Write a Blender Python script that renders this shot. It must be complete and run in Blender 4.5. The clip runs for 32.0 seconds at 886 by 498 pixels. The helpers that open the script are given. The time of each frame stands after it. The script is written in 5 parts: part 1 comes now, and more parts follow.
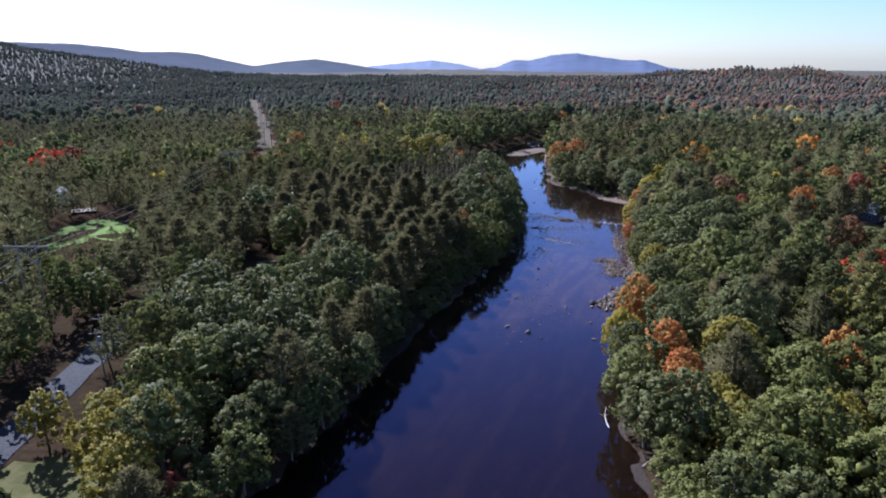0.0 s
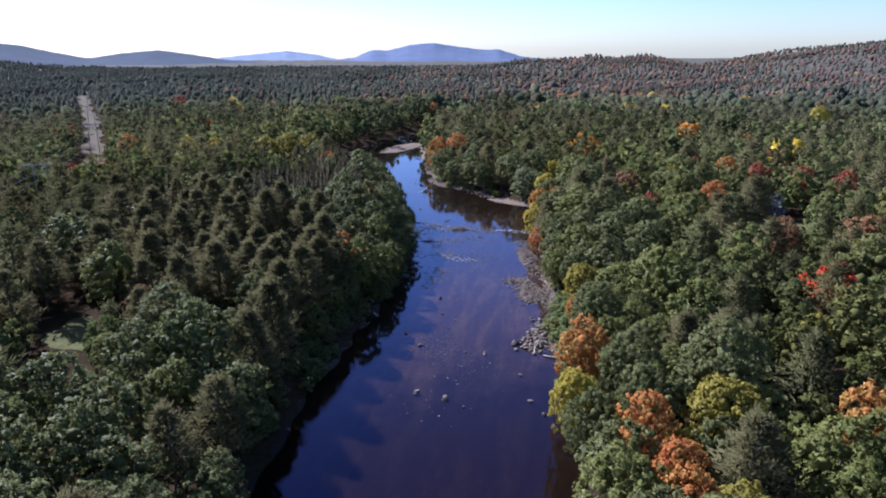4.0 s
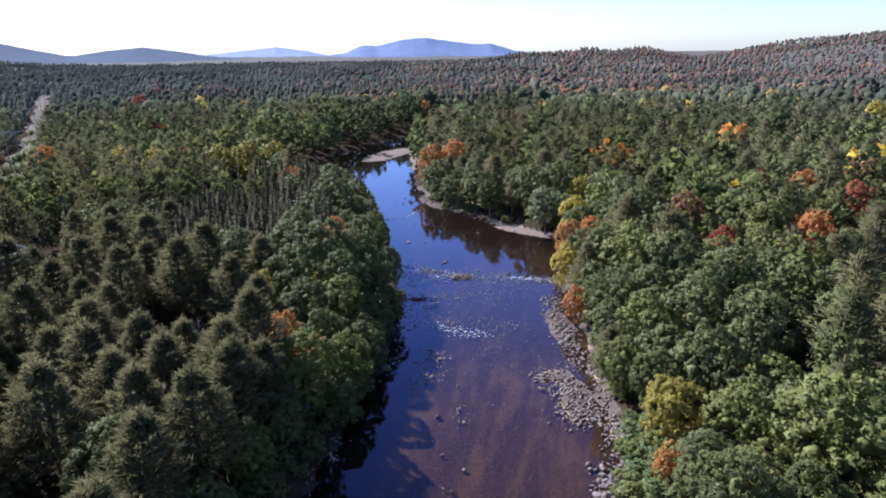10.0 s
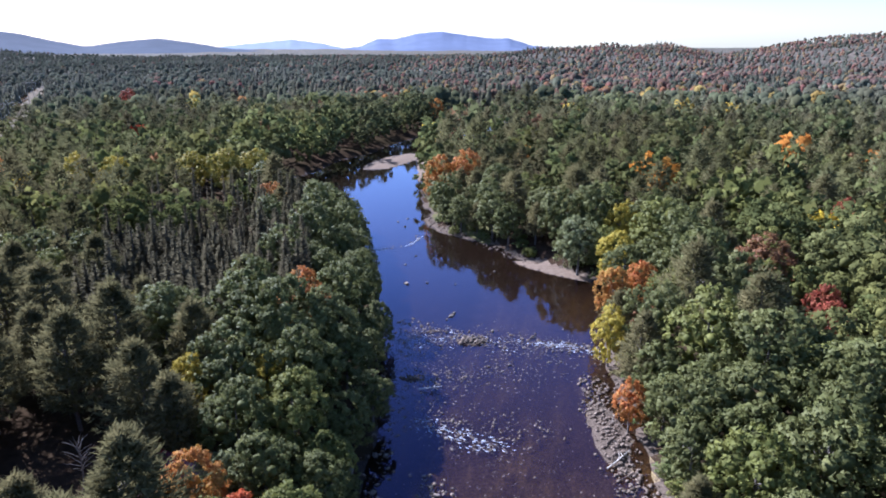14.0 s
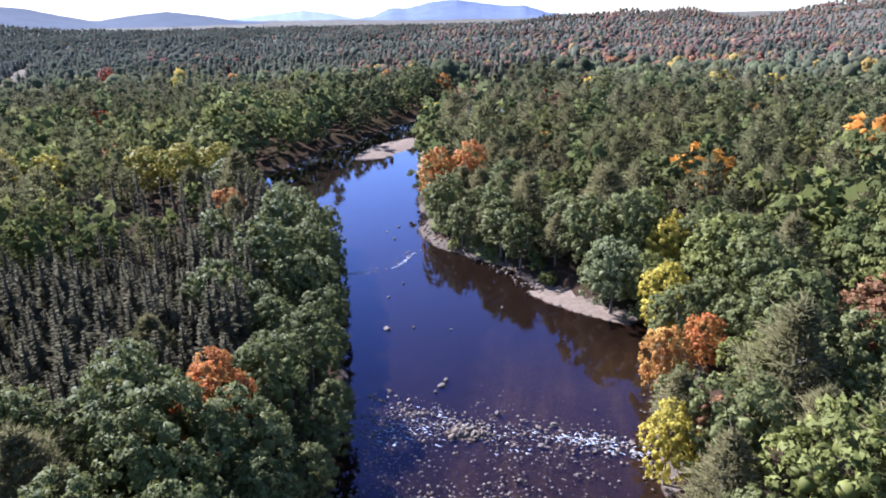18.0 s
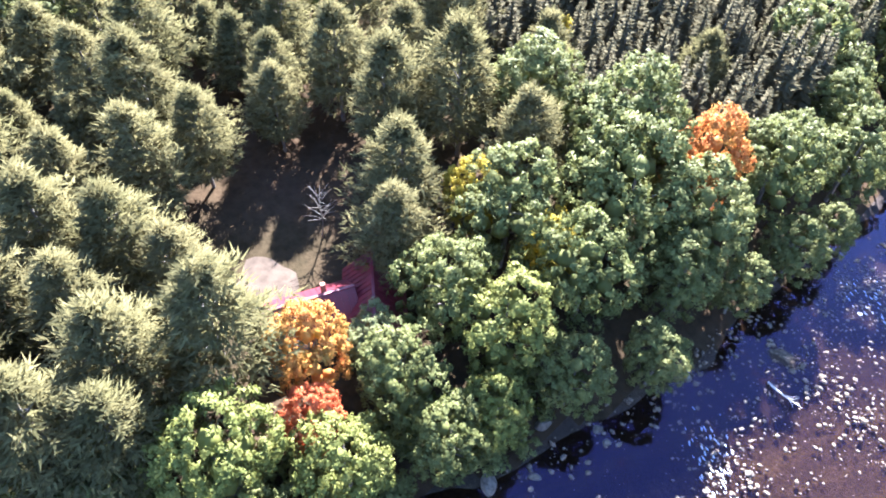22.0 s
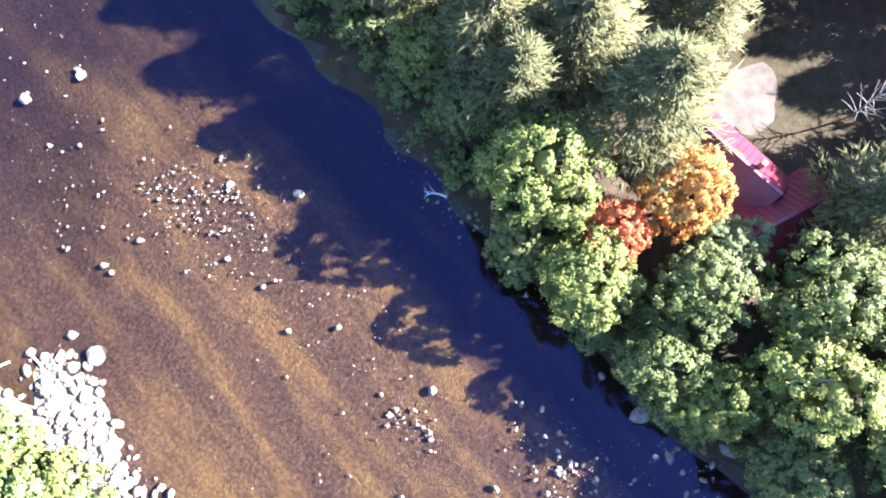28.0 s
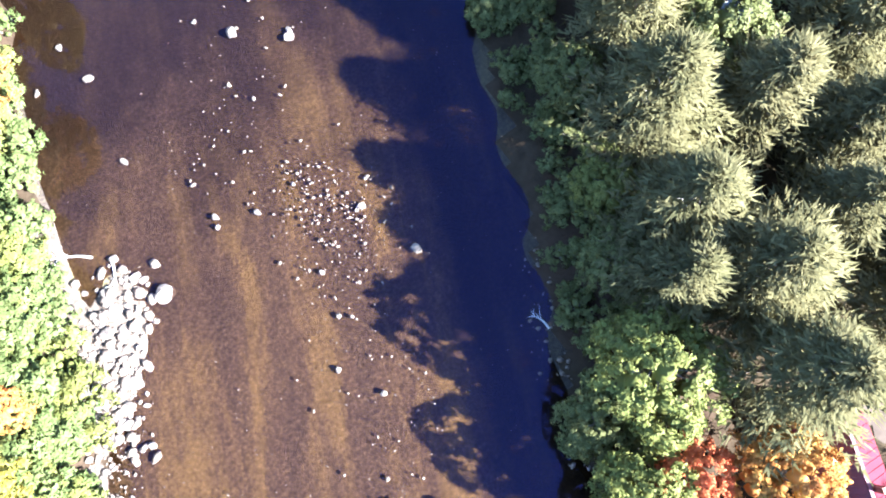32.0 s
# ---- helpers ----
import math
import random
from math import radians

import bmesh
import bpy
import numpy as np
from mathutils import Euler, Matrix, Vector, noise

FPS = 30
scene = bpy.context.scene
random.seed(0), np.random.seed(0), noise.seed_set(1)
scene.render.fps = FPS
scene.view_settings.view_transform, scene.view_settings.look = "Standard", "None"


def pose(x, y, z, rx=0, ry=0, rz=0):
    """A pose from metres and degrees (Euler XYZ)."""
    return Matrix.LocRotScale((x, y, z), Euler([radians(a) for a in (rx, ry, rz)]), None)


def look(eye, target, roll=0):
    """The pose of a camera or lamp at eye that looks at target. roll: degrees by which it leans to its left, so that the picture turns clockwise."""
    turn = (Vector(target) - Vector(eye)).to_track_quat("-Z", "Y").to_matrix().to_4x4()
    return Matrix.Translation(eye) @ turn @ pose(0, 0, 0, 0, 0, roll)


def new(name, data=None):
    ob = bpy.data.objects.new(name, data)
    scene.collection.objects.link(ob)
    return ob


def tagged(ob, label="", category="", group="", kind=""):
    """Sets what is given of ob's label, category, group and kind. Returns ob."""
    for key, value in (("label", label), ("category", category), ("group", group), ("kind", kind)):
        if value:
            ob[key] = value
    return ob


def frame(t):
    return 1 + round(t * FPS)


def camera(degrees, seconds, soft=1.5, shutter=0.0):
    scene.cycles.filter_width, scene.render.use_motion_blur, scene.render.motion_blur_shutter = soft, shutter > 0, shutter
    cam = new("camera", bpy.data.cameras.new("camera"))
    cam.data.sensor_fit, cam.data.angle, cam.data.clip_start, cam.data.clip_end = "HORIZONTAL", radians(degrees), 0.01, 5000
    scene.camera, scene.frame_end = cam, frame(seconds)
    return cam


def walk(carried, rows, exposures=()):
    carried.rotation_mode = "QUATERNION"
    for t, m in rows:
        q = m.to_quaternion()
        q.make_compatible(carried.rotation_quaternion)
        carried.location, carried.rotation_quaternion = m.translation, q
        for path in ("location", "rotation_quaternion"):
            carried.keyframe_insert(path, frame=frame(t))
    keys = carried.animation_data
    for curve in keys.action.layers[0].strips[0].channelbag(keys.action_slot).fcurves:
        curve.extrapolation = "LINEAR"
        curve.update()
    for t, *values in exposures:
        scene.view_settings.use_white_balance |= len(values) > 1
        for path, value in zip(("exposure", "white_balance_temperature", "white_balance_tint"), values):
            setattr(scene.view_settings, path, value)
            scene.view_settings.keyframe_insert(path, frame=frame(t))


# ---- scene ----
cam = camera(67.0, 32.0, soft=1.9)
PATH = [
    (0, (3.580, 2.005, 56.604), (3.587, 3.929, 56.056), 0.20),
    (0.5, (3.065, 6.148, 56.553), (3.146, 8.068, 56.000), 0.20),
    (1, (2.484, 10.515, 56.626), (2.615, 12.431, 56.069), 0.00),
    (1.5, (2.079, 15.121, 56.473), (2.260, 17.031, 55.912), 0.07),
    (2, (1.783, 19.921, 56.244), (1.987, 21.830, 55.680), -0.07),
    (2.5, (1.633, 24.771, 55.882), (1.861, 26.676, 55.317), 0.00),
    (3, (1.474, 29.690, 55.621), (1.735, 31.590, 55.054), -0.03),
    (3.5, (1.575, 34.510, 55.265), (1.894, 36.400, 54.693), 0.13),
    (4, (1.980, 39.560, 54.976), (2.373, 41.435, 54.403), -0.10),
    (4.5, (2.508, 44.621, 54.499), (2.919, 46.492, 53.926), -0.30),
    (6.5, (5.605, 65.617, 52.414), (6.075, 67.472, 51.834), -0.30),
    (7, (6.743, 70.043, 52.439), (7.201, 71.901, 51.857), -0.40),
    (7.5, (7.658, 74.281, 52.446), (8.108, 76.140, 51.864), -0.60),
    (8, (8.685, 78.496, 52.504), (9.129, 80.357, 51.921), -0.60),
    (8.5, (9.724, 82.832, 52.357), (10.166, 84.693, 51.773), -0.60),
    (9, (10.926, 87.286, 52.199), (11.355, 89.150, 51.615), -0.70),
    (9.5, (12.168, 91.780, 52.150), (12.585, 93.646, 51.565), -0.55),
    (10, (13.390, 96.179, 52.183), (13.800, 98.047, 51.597), -0.60),
    (10.5, (14.590, 100.492, 52.288), (14.997, 102.360, 51.700), -0.65),
    (11, (15.936, 104.864, 52.280), (16.331, 106.734, 51.693), -0.40),
    (11.5, (16.745, 109.817, 52.381), (17.144, 111.684, 51.787), -0.13),
    (12, (17.706, 114.842, 52.341), (18.103, 116.708, 51.742), 0.13),
    (12.5, (18.893, 119.458, 52.129), (19.285, 121.326, 51.531), 0.00),
    (13, (20.173, 123.985, 51.956), (20.558, 125.854, 51.357), -0.13),
    (13.5, (21.533, 128.641, 52.002), (21.912, 130.511, 51.400), -0.07),
    (14, (22.950, 133.257, 51.761), (23.320, 135.128, 51.160), 0.00),
    (14.5, (24.292, 137.475, 50.984), (24.656, 139.350, 50.391), 0.15),
    (16.5, (29.917, 156.628, 50.314), (30.266, 158.504, 49.715), 0.00),
    (17, (31.788, 161.080, 50.408), (32.124, 162.958, 49.807), -0.40),
    (17.5, (33.199, 165.126, 50.497), (33.536, 167.002, 49.889), -0.90),
    (18, (34.406, 168.734, 51.126), (34.722, 170.588, 50.445), -1.00),
    (18.5, (35.686, 171.565, 51.771), (35.884, 173.400, 51.001), -1.10),
    (19, (36.757, 173.436, 52.088), (36.774, 175.241, 51.225), -1.10),
    (19.5, (37.352, 174.250, 52.241), (37.204, 176.010, 51.302), -0.70),
    (20, (37.551, 174.620, 52.320), (37.212, 176.318, 51.318), -0.10),
    (20.5, (37.613, 174.701, 52.448), (37.034, 176.290, 51.381), 0.80),
    (21, (37.990, 174.860, 52.768), (37.219, 176.293, 51.605), 1.70),
    (21.5, (38.412, 175.772, 53.566), (37.520, 176.996, 52.259), 2.40),
    (22, (38.715, 178.047, 54.991), (37.772, 179.004, 53.509), 1.70),
    (22.5, (38.788, 180.075, 56.220), (37.852, 180.756, 54.589), 0.90),
    (23, (38.579, 181.560, 57.143), (37.746, 181.993, 55.377), 0.10),
    (23.5, (37.719, 182.638, 57.382), (37.044, 182.881, 55.515), -0.40),
    (24, (36.630, 183.117, 57.426), (36.115, 183.237, 55.497), -0.10),
    (24.5, (35.727, 183.220, 57.378), (35.268, 183.280, 55.432), 0.20),
    (25, (35.189, 183.237, 57.436), (34.729, 183.257, 55.490), 0.30),
    (25.5, (34.730, 183.166, 57.401), (34.271, 183.138, 55.455), 0.60),
    (27.5, (31.488, 182.326, 57.750), (31.103, 182.166, 55.794), -0.50),
    (28, (30.799, 182.004, 57.727), (30.416, 181.825, 55.773), -0.70),
    (28.5, (29.938, 181.469, 57.700), (29.559, 181.280, 55.745), -0.70),
    (29, (29.050, 180.771, 57.656), (28.671, 180.579, 55.701), -0.40),
    (29.5, (28.064, 179.763, 57.670), (27.683, 179.572, 55.716), 0.10),
    (30, (27.284, 178.394, 57.599), (26.903, 178.192, 55.646), 0.00),
    (30.5, (26.739, 177.022, 57.529), (26.378, 176.769, 55.578), 0.60),
    (31, (26.511, 176.185, 57.393), (26.176, 175.882, 55.444), 1.20),
    (31.5, (26.405, 175.695, 57.250), (26.106, 175.357, 55.301), 1.00),
    (32, (26.255, 175.054, 56.908), (25.985, 174.682, 54.962), 0.60),
]
EXPOSURES = [(0.0, 1.2, 5080, 21), (9.0, 1.52, 5080, 21), (15.0, 1.8, 5080, 21), (17.5, 2.02, 5120, 21), (19.0, 2.5, 5400, 20), (20.5, 3.42, 5600, 18), (23.0, 4.16, 5350, 13), (25.5, 4.22, 5200, 11), (29.0, 4.1, 5250, 11), (32.0, 3.95, 5300, 11)]
walk(cam, [(t, look(eye, target, roll)) for t, eye, target, roll in PATH], EXPOSURES)

# ---- daylight ----
SUN_EL, SUN_AZ = 36.0, -35.0          # degrees; azimuth clockwise from +y
world = bpy.data.worlds.new("sky")
scene.world = world
world.use_nodes = True
wn = world.node_tree.nodes
sky = wn.new("ShaderNodeTexSky")
sky.sky_type, sky.sun_disc = "NISHITA", False
sky.sun_elevation, sky.sun_rotation = radians(SUN_EL), radians(SUN_AZ)
sky.air_density, sky.dust_density, sky.ozone_density = 1.0, 0.4, 3.5
wn["Background"].inputs["Strength"].default_value = 0.064
world.node_tree.links.new(sky.outputs[0], wn["Background"].inputs["Color"])
sun = new("sun", bpy.data.lights.new("sun", "SUN"))
sun.data.energy, sun.data.angle, sun.data.color = 5.0, radians(0.5), (1.0, 0.965, 0.90)
toward = Vector((math.sin(radians(SUN_AZ)) * math.cos(radians(SUN_EL)), math.cos(radians(SUN_AZ)) * math.cos(radians(SUN_EL)), math.sin(radians(SUN_EL))))
sun.matrix_world = look(toward * 300, (0, 0, 0))


# ---- materials ----
class Nodes:
    """Short hand for building a node material."""

    def __init__(self, name):
        self.mat = bpy.data.materials.new(name)
        self.mat.use_nodes = True
        self.tree = self.mat.node_tree
        self.tree.nodes.clear()
        self.out = self.tree.nodes.new("ShaderNodeOutputMaterial")

    def node(self, kind, **values):
        n = self.tree.nodes.new(kind)
        for key, value in values.items():
            if key.startswith("in_"):
                n.inputs[key[3:].replace("_", " ")].default_value = value
            else:
                setattr(n, key, value)
        return n

    def link(self, a, b):
        self.tree.links.new(a, b)

    def noise(self, scale, detail=4.0, rough=0.6, vector=None):
        n = self.node("ShaderNodeTexNoise", in_Scale=scale, in_Detail=detail, in_Roughness=rough)
        self.link(vector or self.position(), n.inputs["Vector"])
        return n.outputs["Fac"]

    def position(self):
        return self.node("ShaderNodeNewGeometry").outputs["Position"]

    def ramp(self, fac, stops):
        n = self.node("ShaderNodeValToRGB")
        e = n.color_ramp.elements
        while len(e) < len(stops):
            e.new(0.5)
        for k, (at, col) in enumerate(stops):
            e[k].position, e[k].color = at, (*col, 1)
        self.link(fac, n.inputs["Fac"])
        return n.outputs["Color"]

    def mix(self, fac, a, b, blend="MIX"):
        n = self.node("ShaderNodeMix", data_type="RGBA", blend_type=blend)
        for k, v in ((0, fac), (6, a), (7, b)):
            if isinstance(v, (int, float)):
                n.inputs[k].default_value = v
            elif isinstance(v, tuple):
                n.inputs[k].default_value = (*v, 1)
            else:
                self.link(v, n.inputs[k])
        return n.outputs[2]

    def math(self, op, a, b=0.0):
        n = self.node("ShaderNodeMath", operation=op)
        for k, v in ((0, a), (1, b)):
            if isinstance(v, (int, float)):
                n.inputs[k].default_value = v
            else:
                self.link(v, n.inputs[k])
        return n.outputs[0]

    def bump(self, height, strength=0.4, distance=0.1):
        n = self.node("ShaderNodeBump", in_Strength=strength, in_Distance=distance)
        self.link(height, n.inputs["Height"])
        return n.outputs["Normal"]

    def surface(self, colour, rough=0.8, normal=None, metal=0.0, translucent=0.0, specular=0.5):
        p = self.node("ShaderNodeBsdfPrincipled", in_Roughness=rough if isinstance(rough, (int, float)) else 0.8, in_Metallic=metal)
        p.inputs["Specular IOR Level"].default_value = specular
        if not isinstance(rough, (int, float)):
            self.link(rough, p.inputs["Roughness"])
        if isinstance(colour, tuple):
            p.inputs["Base Color"].default_value = (*colour, 1)
        else:
            self.link(colour, p.inputs["Base Color"])
        if normal:
            self.link(normal, p.inputs["Normal"])
        last = p.outputs[0]
        if translucent:
            tr = self.node("ShaderNodeBsdfTranslucent")
            if isinstance(colour, tuple):
                tr.inputs[0].default_value = (*colour, 1)
            else:
                self.link(colour, tr.inputs[0])
            m = self.node("ShaderNodeMixShader", in_Fac=translucent)
            self.link(last, m.inputs[1]), self.link(tr.outputs[0], m.inputs[2])
            last = m.outputs[0]
        self.link(last, self.out.inputs["Surface"])
        return self.mat


def foliage(name, a, b, gloss=0.09, thin=0.34):
    """Leaves between two colours: tree by tree, and leaf by leaf."""
    n = Nodes(name)
    tree = n.node("ShaderNodeObjectInfo").outputs["Random"]
    leaf = n.node("ShaderNodeNewGeometry").outputs["Random Per Island"]
    patch = n.ramp(n.noise(0.45, 3.0), [(0.36, (0, 0, 0)), (0.64, (1, 1, 1))])
    f = n.math("ADD", n.math("MULTIPLY", tree, 0.4), n.math("MULTIPLY", patch, 0.6))
    col = n.mix(f, a, b)
    col = n.mix(n.math("MULTIPLY", leaf, 0.6), col, tuple(v * 0.45 for v in a))
    return n.surface(col, 0.6, translucent=thin, specular=gloss)


OAK = foliage("oak_leaves", (0.115, 0.122, 0.036), (0.192, 0.188, 0.068))
LIME = foliage("yellow_green_leaves", (0.145, 0.155, 0.038), (0.225, 0.215, 0.058))
GOLD = foliage("gold_green_leaves", (0.27, 0.22, 0.035), (0.36, 0.29, 0.05))
YELLOW = foliage("yellow_leaves", (0.38, 0.31, 0.04), (0.52, 0.39, 0.06))
ORANGE = foliage("orange_leaves", (0.50, 0.15, 0.045), (0.44, 0.29, 0.065))
RED = foliage("red_leaves", (0.28, 0.065, 0.04), (0.36, 0.13, 0.055))
SCARLET = foliage("scarlet_leaves", (0.58, 0.12, 0.05), (0.62, 0.20, 0.07))
RUST = foliage("russet_leaves", (0.20, 0.095, 0.045), (0.26, 0.14, 0.055))
SILVER = foliage("pale_leaves", (0.155, 0.165, 0.065), (0.22, 0.225, 0.10))
PINE = foliage("pine_needles", (0.116, 0.106, 0.046), (0.208, 0.174, 0.080), 0.0, 0.4)
SPRUCE = foliage("spruce_needles", (0.10, 0.088, 0.052), (0.165, 0.140, 0.085), 0.0, 0.4)
SHRUB = foliage("shrub_leaves", (0.11, 0.14, 0.04), (0.19, 0.21, 0.07))


def woods_leaves():
    """Leaves of the joined woods: each tree carries its own colour, with haze mixed in afar."""
    n = Nodes("woods_leaves")
    own = n.node("ShaderNodeAttribute", attribute_name="tint").outputs["Color"]
    leaf = n.node("ShaderNodeNewGeometry").outputs["Random Per Island"]
    col = n.mix(n.math("MULTIPLY", leaf, 0.26), own, n.mix(1.0, own, (0.45, 0.45, 0.45), "MULTIPLY"))
    return n.surface(col, 0.7, translucent=0.30, specular=0.0)


def bark():
    n = Nodes("bark")
    col = n.ramp(n.noise(6.0, 6.0), [(0.3, (0.07, 0.055, 0.045)), (0.7, (0.19, 0.16, 0.135))])
    return n.surface(col, 0.9, n.bump(n.noise(14.0), 0.6, 0.05))


def ground():
    """Leaf litter, moss and grass; bare gravel where the ground comes near the water."""
    n = Nodes("forest_floor")
    litter = n.ramp(n.noise(0.9, 8.0), [(0.3, (0.02, 0.013, 0.009)), (0.5, (0.042, 0.027, 0.017)), (0.72, (0.062, 0.042, 0.026))])
    wide = n.ramp(n.noise(0.045, 5.0), [(0.4, (0.026, 0.024, 0.012)), (0.65, (0.055, 0.034, 0.022))])
    col = n.mix(0.45, litter, wide)
    return n.surface(col, 0.95, n.bump(n.noise(3.0, 8.0), 0.6, 0.15), specular=0.0)


def riverbed():
    """Brown cobbles and sand under the water, in streaks along the stream."""
    n = Nodes("riverbed")
    geo = n.position()
    turn = n.node("ShaderNodeMapping")
    turn.inputs["Rotation"].default_value = (0, 0, radians(24))
    n.link(geo, turn.inputs["Vector"])
    along = n.node("ShaderNodeMapping")
    along.inputs["Scale"].default_value = (1.0, 0.2, 1.0)
    n.link(turn.outputs[0], along.inputs["Vector"])
    streak = n.noise(0.30, 5.0, 0.66, along.outputs[0])
    cobble = n.node("ShaderNodeTexVoronoi", in_Scale=2.6)
    n.link(geo, cobble.inputs["Vector"])
    fine = n.noise(3.2, 9.0, 0.78)
    silt = n.ramp(streak, [(0.36, (0.085, 0.066, 0.066)), (0.50, (0.165, 0.12, 0.095)), (0.61, (0.40, 0.30, 0.135))])
    stones = n.ramp(fine, [(0.36, (0.035, 0.026, 0.022)), (0.5, (0.18, 0.135, 0.10)), (0.66, (0.46, 0.36, 0.23))])
    col = n.mix(1.0, n.mix(0.5, silt, stones), (1.4, 1.38, 1.2), "MULTIPLY")
    col = n.mix(n.math("MULTIPLY", cobble.outputs["Distance"], 0.4), col, (0.03, 0.022, 0.02))
    # bed painted dark for light lost in deep water, below and above the shoals
    y = n.node("ShaderNodeSeparateXYZ")
    n.link(geo, y.inputs[0])
    low, high = n.node("ShaderNodeMapRange", in_From_Min=158.0, in_From_Max=134.0), n.node("ShaderNodeMapRange", in_From_Min=244.0, in_From_Max=268.0)
    wavy_y = n.math("ADD", y.outputs["Y"], n.math("MULTIPLY", n.math("SUBTRACT", n.noise(0.09, 4.0), 0.5), 40.0))
    n.link(wavy_y, low.inputs[0]), n.link(wavy_y, high.inputs[0])
    col = n.mix(n.math("MULTIPLY", n.math("ADD", low.outputs[0], high.outputs[0]), 0.85), col, (0.028, 0.022, 0.020))
    # the trees' shade along the western bank, painted dark onto the bed
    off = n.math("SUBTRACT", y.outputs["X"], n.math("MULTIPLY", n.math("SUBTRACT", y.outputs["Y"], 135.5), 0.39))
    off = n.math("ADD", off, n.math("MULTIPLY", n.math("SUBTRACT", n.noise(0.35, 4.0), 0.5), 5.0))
    bank_shade = n.node("ShaderNodeMapRange", in_From_Min=9.0, in_From_Max=6.0)
    n.link(off, bank_shade.inputs[0])
    col = n.mix(n.math("MULTIPLY", bank_shade.outputs[0], 0.8), col, (0.022, 0.02, 0.018))
    # browner bed upstream, darkened further where slanting views lose light in the water
    shoal = n.node("ShaderNodeMapRange", in_From_Min=190.0, in_From_Max=212.0)
    n.link(wavy_y, shoal.inputs[0])
    col = n.mix(n.math("MULTIPLY", shoal.outputs[0], 0.6), col, (0.055, 0.038, 0.034))
    return n.surface(col, 0.9, n.bump(fine, 1.0, 0.35), specular=0.1)


def water():
    n = Nodes("river_water")
    small, wide = n.noise(1.6, 3.0, 0.5), n.noise(0.25, 2.0, 0.5)
    normal = n.bump(n.math("ADD", n.math("MULTIPLY", small, 0.25), wide), 0.05, 0.3)
    clear = n.node("ShaderNodeBsdfTransparent")
    clear.inputs[0].default_value = (0.41, 0.345, 0.285, 1)
    gloss = n.node("ShaderNodeBsdfGlossy", in_Roughness=0.03)
    facing = n.node("ShaderNodeLayerWeight", in_Blend=0.5)
    n.link(normal, gloss.inputs["Normal"]), n.link(normal, facing.inputs["Normal"])
    # steep reflections are tinted blue, standing in for the deep blue of shaded water
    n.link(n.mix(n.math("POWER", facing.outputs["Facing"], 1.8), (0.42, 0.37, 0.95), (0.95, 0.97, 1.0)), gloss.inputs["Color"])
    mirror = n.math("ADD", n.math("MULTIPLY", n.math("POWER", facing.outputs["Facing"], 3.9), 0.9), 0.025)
    m = n.node("ShaderNodeMixShader")
    n.link(mirror, m.inputs[0]), n.link(clear.outputs[0], m.inputs[1]), n.link(gloss.outputs[0], m.inputs[2])
    n.link(m.outputs[0], n.out.inputs["Surface"])
    return n.mat


def stone(name, dark, light):
    n = Nodes(name)
    own = n.node("ShaderNodeObjectInfo").outputs["Random"]
    isle = n.node("ShaderNodeNewGeometry").outputs["Random Per Island"]
    col = n.ramp(n.noise(3.5, 7.0), [(0.3, dark), (0.62, light)])
    col = n.mix(n.math("MULTIPLY", n.math("ADD", own, isle), 0.28), col, tuple(v * 0.5 for v in dark))
    return n.surface(col, 0.85, n.bump(n.noise(9.0, 6.0), 0.6, 0.08), specular=0.12)


def mottled(name, a, b, scale=2.0, rough=0.85, bump=0.3):
    n = Nodes(name)
    col = n.ramp(n.noise(scale, 6.0), [(0.32, a), (0.68, b)])
    return n.surface(col, rough, n.bump(n.noise(scale * 5), bump, 0.05), specular=0.4 if rough < 0.8 else 0.04)


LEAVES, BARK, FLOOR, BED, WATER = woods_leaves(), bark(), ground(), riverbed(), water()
GRANITE = stone("granite", (0.085, 0.067, 0.053), (0.27, 0.215, 0.172))
COBBLE = stone("cobble", (0.07, 0.051, 0.037), (0.235, 0.177, 0.132))
SHINGLE = mottled("shingle", (0.05, 0.038, 0.028), (0.145, 0.11, 0.082), 3.4, 0.95, 0.8)
CANOPY = mottled("far_canopy", (0.055, 0.058, 0.042), (0.125, 0.098, 0.075), 0.05, 0.95)
LAWN = mottled("mown_grass", (0.10, 0.155, 0.028), (0.16, 0.22, 0.045), 1.5, 0.9)
DRYGRASS = mottled("dry_grass", (0.065, 0.068, 0.024), (0.125, 0.11, 0.045), 0.5, 0.95)
SAND = mottled("sand", (0.125, 0.09, 0.064), (0.18, 0.135, 0.098), 1.0, 0.95)
GRAVEL = mottled("gravel_drive", (0.28, 0.25, 0.215), (0.40, 0.37, 0.33), 3.0, 0.95)


# ---- plan: shores and ground ----
# y, x of the western water's edge, x of the eastern one
SHORES = np.array([
    (-4000, -60, -10), (-300, -60, -10), (0, -42, 12), (60, -28, 28), (80, -20, 31), (100, -12, 33), (122, -5, 38),
    (130, -2.5, 42), (142, 1, 44.5), (150, 4.5, 45.5), (160, 9, 48.5), (170, 13.5, 53), (188, 21.5, 58.5), (199, 26, 62),
    (210, 29, 65), (222, 32, 67), (240, 33.5, 74), (252, 34.5, 81), (262, 35, 84), (272, 35, 78.5), (282, 35.2, 72),
    (298, 35.5, 66), (307, 35.3, 58), (315, 35, 55), (325, 33.5, 56.5), (334, 30.5, 58), (343, 23, 57.5), (352, 15, 58), (364, 9.5, 60), (376, 8, 62), (388, 11, 63), (404, 24, 65), (430, 36, 70),
    (445, 50, 74), (475, 66, 95), (498, 84, 118), (555, 110, 150), (640, 150, 180), (700, 196, 204), (760, 240, 243), (4600, 2200, 2203)], float)


